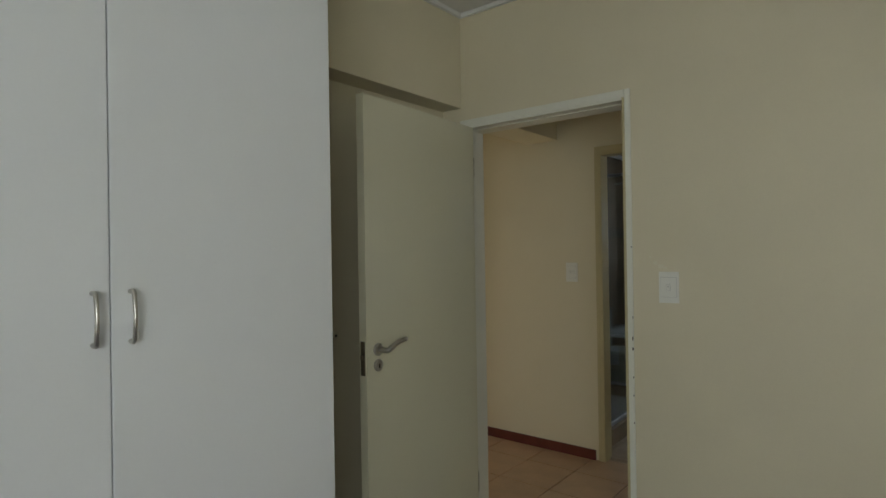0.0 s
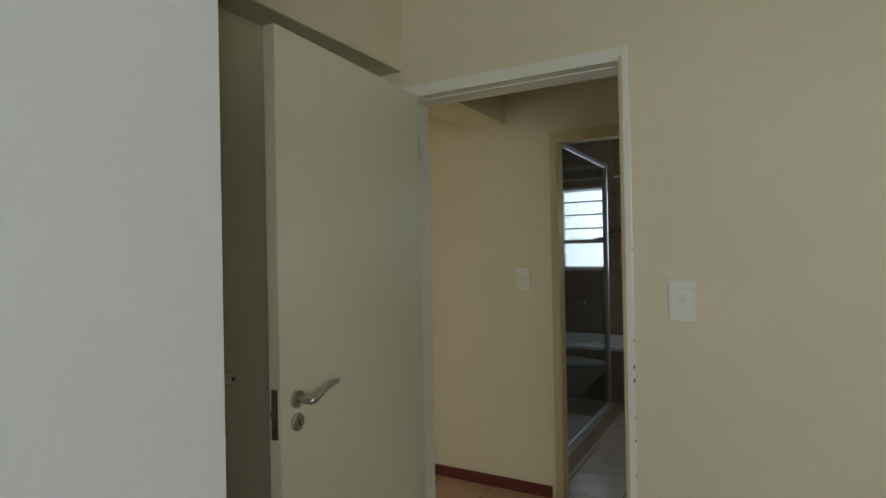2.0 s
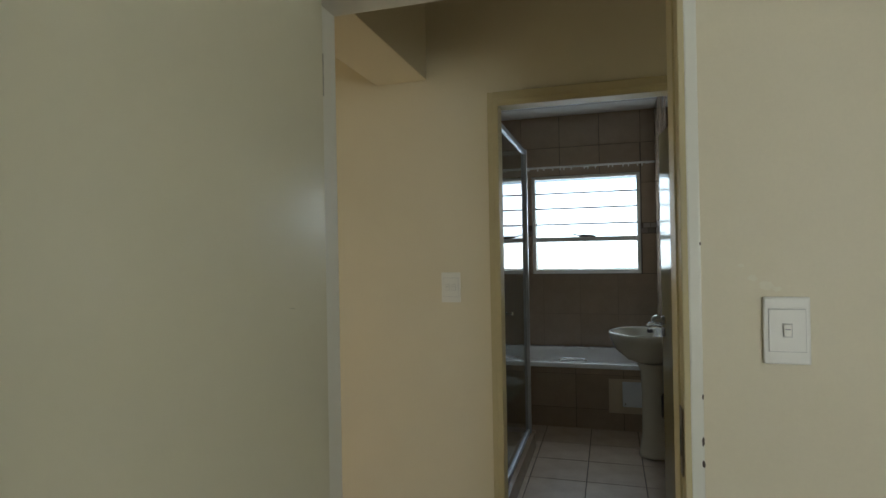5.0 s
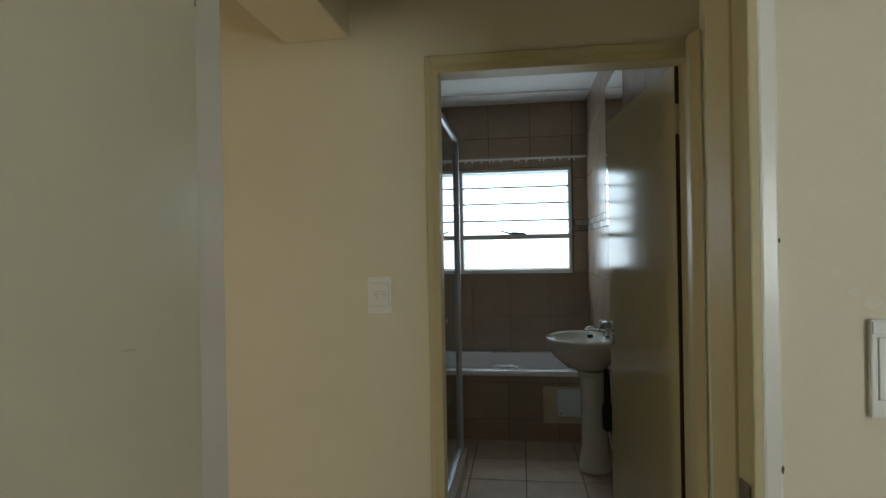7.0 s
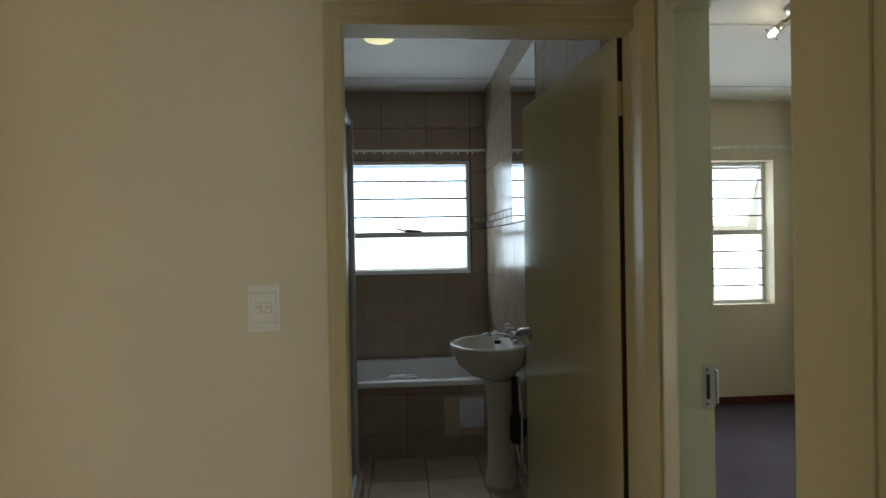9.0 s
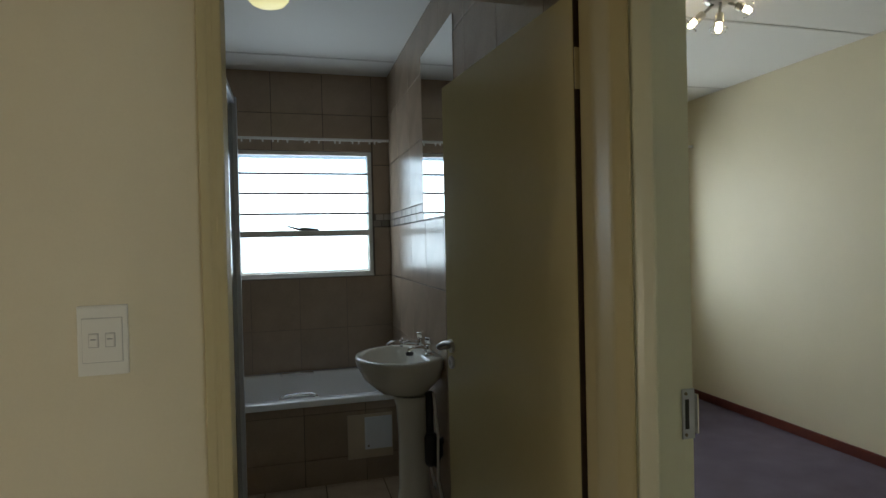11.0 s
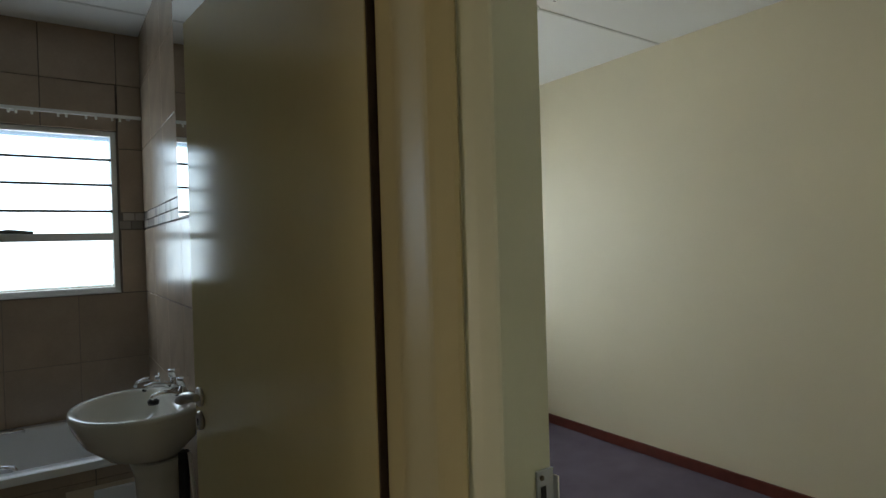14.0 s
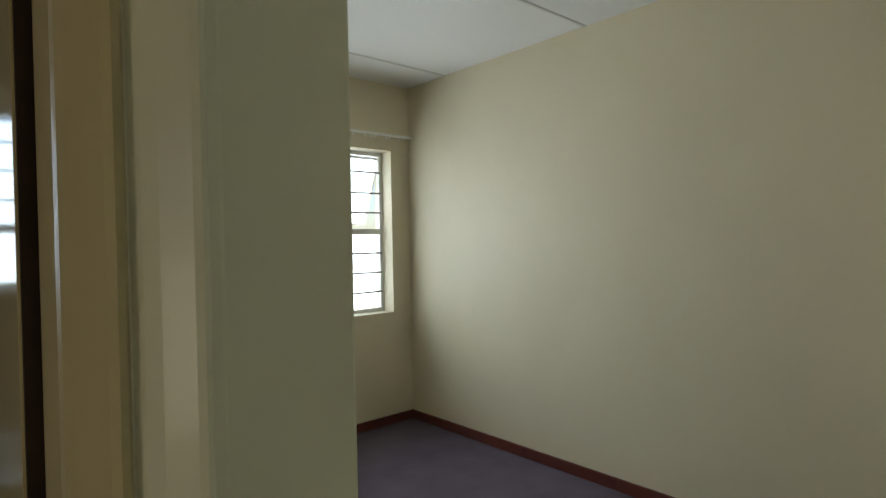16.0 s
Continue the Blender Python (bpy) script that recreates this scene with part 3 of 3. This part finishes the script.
def curtain_rail(label, x0, x1, y, z, wall_y, runners, seed):
    rnd = random.Random(seed)
    r = thing("curtain_rail", label, "curtain rail", pose(0, 0, 0))
    part("track", boxes((x0, x1, y - 0.008, y + 0.008, z - 0.009, z + 0.009, 0.002)), WIN_WHITE, r)
    for x in (x0 + 0.06, (x0 + x1) / 2, x1 - 0.06):
        part("bracket", boxes((x - 0.01, x + 0.01, y + 0.0085, wall_y, z - 0.006, z + 0.006)), WIN_WHITE, r)
    for i in range(runners):
        x = x0 + 0.05 + (x1 - x0 - 0.1) * (i + 0.5 + rnd.uniform(-0.45, 0.45)) / runners
        part("runner", boxes((x - 0.006, x + 0.006, y - 0.004, y + 0.004, z - 0.028, z - 0.0095, 0.002)), PLASTIC, r)
    return r


curtain_rail("white curtain track with loose runners over the bathroom window", -1.78, XB - 0.03, 6.74, 2.196, YN + 0.004, 16, 3)
curtain_rail("white curtain track with runners over the bedroom window", 0.3, XE - 0.004, 6.735, 2.212, YN - 0.001, 26, 5)

# ---- bathroom ----
tub = thing("bathtub", "white built-in bathtub with chrome grips under the window", "bathtub", pose(0, 0, 0))
TY0, TY1, TX0, TX1, TZ = 5.98, YN - 0.002, -2.44, XB - 0.026, 0.515


def rrect(x0, x1, y0, y1, z, r, n=6):
    pts = []
    for cx, cy, a0 in ((x1 - r, y1 - r, 0), (x0 + r, y1 - r, 90), (x0 + r, y0 + r, 180), (x1 - r, y0 + r, 270)):
        for k in range(n + 1):
            a = radians(a0 + 90 * k / n)
            pts.append((cx + r * math.cos(a), cy + r * math.sin(a), z))
    return pts


bm = loft(bmesh.new(), [rrect(TX0, TX1, TY0 - 0.015, TY1, TZ - 0.035, 0.012), rrect(TX0, TX1, TY0 - 0.015, TY1, TZ - 0.004, 0.012), rrect(TX0 + 0.004, TX1 - 0.004, TY0 - 0.011, TY1, TZ, 0.012),
                        rrect(TX0 + 0.07, TX1 - 0.10, TY0 + 0.065, TY1 - 0.075, TZ, 0.14), rrect(TX0 + 0.08, TX1 - 0.11, TY0 + 0.075, TY1 - 0.085, TZ - 0.012, 0.14),
                        rrect(TX0 + 0.17, TX1 - 0.17, TY0 + 0.12, TY1 - 0.13, 0.16, 0.12), rrect(TX0 + 0.25, TX1 - 0.25, TY0 + 0.18, TY1 - 0.19, 0.12, 0.1)], False, True)
part("shell", bm, ACRYLIC, tub)
for y, sgn in ((TY0 + 0.07, 1), (TY1 - 0.08, -1)):
    part("grip", tube(bmesh.new(), [(-1.40, y, TZ - 0.005), (-1.39, y + 0.02 * sgn, TZ + 0.008), (-1.35, y + 0.04 * sgn, TZ + 0.012), (-1.23, y + 0.04 * sgn, TZ + 0.012), (-1.19, y + 0.02 * sgn, TZ + 0.008), (-1.18, y, TZ - 0.005)], 0.009, 10), CHROME, tub, "chrome grab handle")
bt = thing("bath_tap", "chrome bath spout on the tiled wall", "tap", pose(0, 0, 0))
part("spout", tube(bmesh.new(), [(XB - 0.018, 6.42, 0.75), (XB - 0.07, 6.42, 0.75), (XB - 0.10, 6.42, 0.747), (XB - 0.13, 6.42, 0.735), (XB - 0.138, 6.42, 0.715)], [0.012, 0.012, 0.012, 0.012, 0.011], 10), CHROME, bt)
part("flange", tube(bmesh.new(), [(XB - 0.0175, 6.42, 0.75), (XB - 0.028, 6.42, 0.75)], 0.028, 16), CHROME, bt)
# front panel of the bath with a pale tile and an access hatch
panel = structure("bath_panel", boxes((TX0, TX1, TY0, TY0 + 0.012, 0.0, TZ - 0.036)), GROUT, "brown tiled bath front with a pale tile", "bath panel")

basin = thing("pedestal_basin", "white ceramic basin on a tall pedestal", "basin", pose(-0.772, 5.48, 0))
BK = 0.19
bm = loft(bmesh.new(), [oval(0.05, 0, 0.635, 0.085, 0.075, 36, BK), oval(0.02, 0, 0.66, 0.13, 0.12, 36, BK), oval(0.015, 0, 0.73, 0.205, 0.20, 36, BK), oval(0.01, 0, 0.80, 0.235, 0.255, 36, BK), oval(0.005, 0, 0.838, 0.24, 0.275, 36, BK),
                        oval(0.005, 0, 0.850, 0.236, 0.272, 36, BK - 0.003), oval(0.0, 0, 0.850, 0.212, 0.245, 36, 0.10), oval(-0.005, 0, 0.835, 0.198, 0.23, 36, 0.092), oval(-0.02, 0, 0.77, 0.15, 0.18, 36, 0.07), oval(-0.03, 0, 0.735, 0.07, 0.08, 36, 0.04)])
part("bowl", bm, CERAMIC, basin)
bm = loft(bmesh.new(), [oval(0.06, 0, 0.0, 0.105, 0.10, 28), oval(0.06, 0, 0.03, 0.10, 0.095, 28), oval(0.06, 0, 0.15, 0.082, 0.076, 28), oval(0.06, 0, 0.42, 0.078, 0.072, 28), oval(0.06, 0, 0.58, 0.088, 0.085, 28), oval(0.055, 0, 0.636, 0.10, 0.10, 28)])
part("pedestal", bm, CERAMIC, basin)
def pillar_tap(x, y, z):
    """Chrome pillar tap: flange, body, fluted head, spout towards -x."""
    t = thing("basin_tap", "chrome pillar tap on the back of the basin", "tap", pose(x, y, z), "basin taps")
    part("flange", tube(bmesh.new(), [(0, 0, 0), (0, 0, 0.006), (0, 0, 0.010)], [0.024, 0.024, 0.017], 18), CHROME, t)
    part("body", tube(bmesh.new(), [(0, 0, 0.0102), (0, 0, 0.036), (0, 0, 0.046), (0, 0, 0.056)], [0.016, 0.017, 0.014, 0.011], 16), CHROME, t)
    sp_ = part("spout", tube(bmesh.new(), [(-0.010, 0, 0.030), (-0.040, 0, 0.040), (-0.075, 0, 0.042), (-0.102, 0, 0.034), (-0.108, 0, 0.026)], [0.012, 0.0115, 0.0105, 0.010, 0.010], 12), CHROME, t)
    part("outlet", tube(bmesh.new(), [(-0.1083, 0, 0.0255), (-0.1105, 0, 0.018)], 0.0085, 12), PLASTIC_DARK, sp_)
    head = loft(bmesh.new(), [[(r * (1 + 0.10 * math.cos(4 * a)) * math.cos(a), r * (1 + 0.10 * math.cos(4 * a)) * math.sin(a), h) for a in (2 * math.pi * k / 32 for k in range(32))] for r, h in ((0.012, 0.0562), (0.018, 0.062), (0.0215, 0.084), (0.020, 0.091), (0.010, 0.094))])
    part("tap_head", head, CHROME, t, "lobed chrome tap head")
    return t


for y in (5.395, 5.585):
    pillar_tap(-0.635, y, 0.8505)
plug = thing("basin_plug", "black rubber plug hanging on the basin tap", "plug", pose(-0.735, 5.41, 0.853))
part("stopper", tube(bmesh.new(), [(0, 0, 0), (0, 0, 0.014), (0, 0, 0.02)], [0.018, 0.021, 0.012], 14), PLASTIC_DARK, plug)
part("chain", tube(bmesh.new(), [(0, 0, 0.019), (0.04, 0.02, 0.028), (0.085, 0.03, 0.012)], 0.002, 6), CHROME, plug)
trap = thing("basin_trap", "black plastic waste trap behind the pedestal", "drain pipe", pose(0, 0, 0))
part("pipe", tube(bmesh.new(), [(-0.64, 5.40, 0.66), (-0.64, 5.40, 0.50), (-0.64, 5.38, 0.34), (-0.62, 5.37, 0.29), (-0.60, 5.37, 0.34), (-0.60, 5.37, 0.40), (XB - 0.016, 5.37, 0.41)], 0.02, 12), PLASTIC_DARK, trap)
part("trap_cup", tube(bmesh.new(), [(-0.64, 5.385, 0.28), (-0.64, 5.385, 0.30), (-0.64, 5.385, 0.43), (-0.64, 5.385, 0.45)], [0.022, 0.034, 0.034, 0.024], 14), PLASTIC_DARK, trap)
for y, zt in ((5.35, 0.52), (5.50, 0.55)):
    hose = thing("supply_hose", "white braided supply hose under the basin", "hose", pose(0, 0, 0))
    part("tube", tube(bmesh.new(), [(XB - 0.018, y - 0.02, 0.12), (-0.60, y - 0.02, 0.125), (-0.615, y, 0.22), (-0.61, y, 0.45), (-0.625, y + 0.02, 0.66)], 0.007, 8), PLASTIC, hose)
    part("valve", tube(bmesh.new(), [(XB - 0.017, y - 0.02, 0.12), (XB - 0.05, y - 0.02, 0.12)], 0.013, 10), CHROME, hose)

mir = thing("mirror", "frameless rectangular mirror on the tiled wall", "mirror", pose(XB - 0.024, 0, 0))
part("glass_plate", boxes((-0.005, 0, 5.018, 5.650, 1.566, 2.470, 0.0012)), MIRROR, mir)
part("edge_backing", boxes((0.0005, 0.003, 5.011, 5.658, 1.559, 2.477)), PLASTIC_DARK, mir)

# shower: kerb, glass front and return in aluminium frames
SX, SY0, SY1, ST = -1.566, YB + 0.012, 5.40, 2.14
structure("shower_kerb", boxes((SX - 0.045, SX + 0.045, SY0, SY1 + 0.045, -0.003, 0.12, 0.003), (-2.449, SX - 0.045, SY1 - 0.045, SY1 + 0.045, -0.003, 0.12, 0.003)), WALL_TILE, "brown tiled shower kerb", "shower kerb")
structure("shower_tray", boxes((-2.449, SX - 0.046, SY0, SY1 - 0.046, -0.003, 0.03, 0.003)), CERAMIC, "white shower floor", "shower tray")
sh = thing("shower_enclosure", "grey glass shower enclosure in aluminium framing", "shower", pose(0, 0, 0))
for y in (SY0 + 0.016, SY1):
    part("post", boxes((SX - 0.022, SX + 0.022, y - 0.016, y + 0.016, 0.12, ST, 0.003)), ALU, sh)
for z in (0.135, ST - 0.017):
    part("rail", boxes((SX - 0.014, SX + 0.014, SY0 + 0.033, SY1 - 0.017, z - 0.015, z + 0.015, 0.003)), ALU, sh)
    part("rail", boxes((-2.448, SX - 0.017, SY1 - 0.014, SY1 + 0.014, z - 0.015, z + 0.015, 0.003)), ALU, sh)
for bx in ((SX - 0.003, SX + 0.003, SY0 + 0.033, SY1 - 0.017, 0.151, ST - 0.033), (-2.448, SX - 0.017, SY1 - 0.003, SY1 + 0.003, 0.151, ST - 0.033)):
    g = part("glass_panel", boxes(bx), SHOWER_GLASS, sh)
    g.visible_shadow = False
part("pull_knob", tube(bmesh.new(), [(SX + 0.003, 4.66, 1.05), (SX + 0.02, 4.66, 1.05), (SX + 0.03, 4.66, 1.05)], [0.006, 0.008, 0.013], 12), CHROME, sh)

# toilet beyond the shower
wc = thing("toilet", "white ceramic toilet beside the shower", "toilet", pose(-2.06, 5.73, 0))
bm = loft(bmesh.new(), [oval(-0.05, 0, 0.0, 0.2, 0.11, 28), oval(-0.05, 0, 0.05, 0.19, 0.10, 28), oval(0.02, 0, 0.2, 0.24, 0.12, 28), oval(0.10, 0, 0.33, 0.29, 0.17, 28), oval(0.11, 0, 0.375, 0.295, 0.18, 28)])
part("bowl", bm, CERAMIC, wc)
bm = loft(bmesh.new(), [oval(0.10, 0, 0.377, 0.30, 0.185, 28), oval(0.10, 0, 0.40, 0.305, 0.19, 28), oval(0.09, 0, 0.415, 0.29, 0.175, 28)])
part("lid", bm, PLASTIC, wc)
part("cistern", boxes((-0.385, -0.20, -0.19, 0.19, 0.40, 0.78, 0.02)), CERAMIC, wc)

# ceiling lamps
bl = thing("ceiling_lamp", "small lit opal dome lamp on the bathroom ceiling", "ceiling lamp", pose(-1.39, 5.46, ZB))
part("base", tube(bmesh.new(), [(0, 0, -0.0005), (0, 0, -0.02)], 0.11, 28), WIN_WHITE, bl)
part("dome", loft(bmesh.new(), [oval(0, 0, -0.0205, 0.105, 0.105), oval(0, 0, -0.045, 0.10, 0.10), oval(0, 0, -0.068, 0.08, 0.08), oval(0, 0, -0.082, 0.045, 0.045), oval(0, 0, -0.086, 0.012, 0.012)]), OPAL, bl, "yellowish glowing opal glass")
sl = thing("spot_lamp", "brass-grey ceiling spot lamp with lit halogen heads", "ceiling lamp", pose(0.767, 4.894, ZC))
part("base", tube(bmesh.new(), [(0, 0, -0.0005), (0, 0, -0.012), (0, 0, -0.03), (0, 0, -0.036)], [0.085, 0.085, 0.07, 0.03], 28), STEEL, sl)
for k, (dx, dy, dz) in enumerate(((0.105, -0.034, -0.072), (-0.035, -0.018, -0.165), (-0.09, 0.09, -0.11))):
    v = Vector((dx, dy, dz)) - Vector((dx * 0.3, dy * 0.3, -0.04))
    n = v.normalized()
    a = Vector((dx * 0.3, dy * 0.3, -0.034))
    arm = part("arm", tube(bmesh.new(), [a, a + v * 0.45], 0.008, 10), STEEL, sl)
    part("holder", tube(bmesh.new(), [a + v * 0.45, a + v * 0.5, a + v * 0.85, a + v * 0.9], [0.012, 0.019, 0.022, 0.02], 14), STEEL, arm)
    part("bulb", tube(bmesh.new(), [a + v * 0.9, a + v * 0.9 + n * 0.03, a + v * 0.9 + n * 0.045], [0.014, 0.016, 0.006], 12), BULB, arm, "lit clear halogen bulb")
    ring = [a + v * 0.9 + n * 0.03 + 0.038 * (math.cos(t) * n.orthogonal().normalized() + math.sin(t) * n.cross(n.orthogonal()).normalized()) for t in (2 * math.pi * i / 20 for i in range(21))]
    part("glass_collar", tube(bmesh.new(), ring, 0.004, 6), GLASS, arm)

# ---- tiles ----
MESHES = {}


def piece(name, sx, sy, sz, bevel, material):
    key = (round(sx, 3), round(sy, 3), round(sz, 3), material.name)
    if key not in MESHES:
        bm = boxes((-sx / 2, sx / 2, -sy / 2, sy / 2, -sz / 2, sz / 2))
        if bevel:
            bmesh.ops.bevel(bm, geom=list(bm.edges), offset=bevel, segments=1, affect="EDGES")
        me = bpy.data.meshes.new(name)
        bm.to_mesh(me)
        bm.free()
        me.materials.append(material)
        MESHES[key] = me
    return MESHES[key]


def tile(parent, name, x0, x1, y0, y1, z0, z1, material, bevel=0.0012):
    ob = new(name, piece(name, x1 - x0, y1 - y0, z1 - z0, bevel, material))
    ob.location = ((x0 + x1) / 2, (y0 + y1) / 2, (z0 + z1) / 2)
    ob.parent = parent
    return ob


def cells(start, pitch, lo, hi, gap):
    """Joints at start + n * pitch, clipped to lo..hi."""
    k = math.floor((lo - start) / pitch)
    out = []
    while start + k * pitch < hi:
        a, b = max(lo, start + k * pitch + gap / 2), min(hi, start + (k + 1) * pitch - gap / 2)
        if b - a > 0.012:
            out.append((a, b))
        k += 1
    return out


P, G = 0.363, 0.0045
ROWS_LOW = cells(1.192, 0.375, 0.0, 1.19, G)
ROWS_HIGH = cells(1.192, 0.365, 1.192, 1.556, G) + cells(1.655, 0.368, 1.658, ZB, G)
north = bpy.data.objects["wall_bathroom_north"]
east = bpy.data.objects["wall_bathroom_east"]
for rows, start, pitch in ((ROWS_LOW, -1.597, 0.34), (ROWS_HIGH, -0.700, P)):
    for a, b in cells(start, pitch, -2.45, XB - 0.017, G):
        for c, e in rows:
            if e < TZ:
                continue
            # cut round the window
            if b > WX0 and a < WX1 and e > WZ0 and c < WZ1:
                for aa, bb, cc, ee in ((a, min(b, WX0), c, e), (max(a, WX1), b, c, e), (max(a, WX0), min(b, WX1), c, min(e, WZ0 - 0.004)), (max(a, WX0), min(b, WX1), max(c, WZ1), e)):
                    if bb - aa > 0.006 and ee - cc > 0.006:
                        tile(north, "tile", aa, bb, YN, YN + 0.0118, cc, ee, WALL_TILE)
            else:
                tile(north, "tile", a, b, YN, YN + 0.0118, c, e, WALL_TILE)
    for a, b in cells(6.427, 0.39, YB + 0.01, YN - 0.003, G):
        for c, e in rows:
            tile(east, "tile", XB - 0.024, XB - 0.0122, a, b, c, e, WALL_TILE)
# lower joints nearly flush and browner: same grout, dim lighting put into its colour
structure("grout_north", boxes((-2.45, XB - 0.026, YN + 0.0015, YN + 0.011, TZ, 1.188)), GROUT_DIM_LIT, "grout between the lower bathroom tiles, browned to match dim light", "grout")
structure("grout_east", boxes((XB - 0.0225, XB - 0.013, YB + 0.012, YN - 0.004, 0.0, 1.188)), GROUT_DIM_LIT, "grout between the lower bathroom tiles, browned to match dim light", "grout")
# mosaic border
for i, (c, e) in enumerate(cells(1.56, 0.0475, 1.56, 1.655, 0.004)):
    for a, b in cells(-0.708 + 0.02 * i, 0.062, -2.45, XB - 0.017, 0.004):
        if not (b > WX0 and a < WX1):
            tile(north, "mosaic_tile", a, b, YN, YN + 0.0118, c, e, MOSAIC_A, 0.001)
    for a, b in cells(YN - 0.16 + 0.02 * i, 0.062, 5.2, YN - 0.003, 0.004):
        tile(east, "mosaic_tile", XB - 0.024, XB - 0.0122, a, b, c, e, MOSAIC_A, 0.001)
    for a, b in cells(YN - 0.16, 0.25, YB + 0.01, 5.2, 0.004):
        tile(east, "mosaic_tile", XB - 0.024, XB - 0.0122, a, b, c, e, MOSAIC_A, 0.001)
bulk = bpy.data.objects["bulkhead"]
for a, b in cells(-1.215, P, -2.44, XB - 0.03, G):
    tile(bulk, "tile", a, b, YB + 0.012, 4.216, 2.178, 2.1895, WALL_TILE)
    for c, e in cells(2.178, 0.365, 2.180, ZB, G):
        tile(bulk, "tile", a, b, 4.2205, 4.232, c, e, WALL_TILE)
for a, b in cells(-0.90, P, TX0, TX1, 0.004):
    for c, e in cells(0.16, 0.27, 0.0, TZ - 0.037, 0.004):
        tile(panel, "tile", a, b, TY0 - 0.010, TY0 - 0.0005, c, e, WALL_TILE)
hatch_tile = thing("pale_access_tile", "pale beige access tile on the bath front", "tile", pose(-0.90, TY0 - 0.0105, 0.2725))
part("tile_plate", boxes((-0.112, 0.16, -0.006, 0, -0.1325, 0.1325, 0.001)), PALE_TILE, hatch_tile)
ht = thing("access_hatch", "white plastic access hatch on the bath front", "hatch", pose(-0.828, TY0 - 0.017, 0.291))
part("cover", boxes((-0.083, 0.083, -0.012, 0, -0.098, 0.098, 0.006)), HATCH, ht)
part("screw", tube(bmesh.new(), [(-0.062, -0.0122, -0.075), (-0.062, -0.0135, -0.075)], 0.006, 8), DARK_STEEL, ht)
for a, b in cells(-1.492, 0.345, -2.45, XB - 0.025, 0.006):
    for c, e in cells(5.598, 0.345, YH + 0.055, TY0, 0.006):
        tile(floor_bath, "tile", a, b, c, e, -0.0039, 0.004, FLOOR_TILE)
for a, b in cells(-1.535, 0.345, -4.19, XB + 0.02, 0.006):
    for c, e in cells(3.493, 0.345, YA + 0.032, YH + 0.048, 0.006):
        if c > YH - 0.02 or e < YA2 + 0.02:
            continue
        tile(floor_hall, "tile", a, b, c, e, -0.0039, 0.003, FLOOR_TILE_HALL)
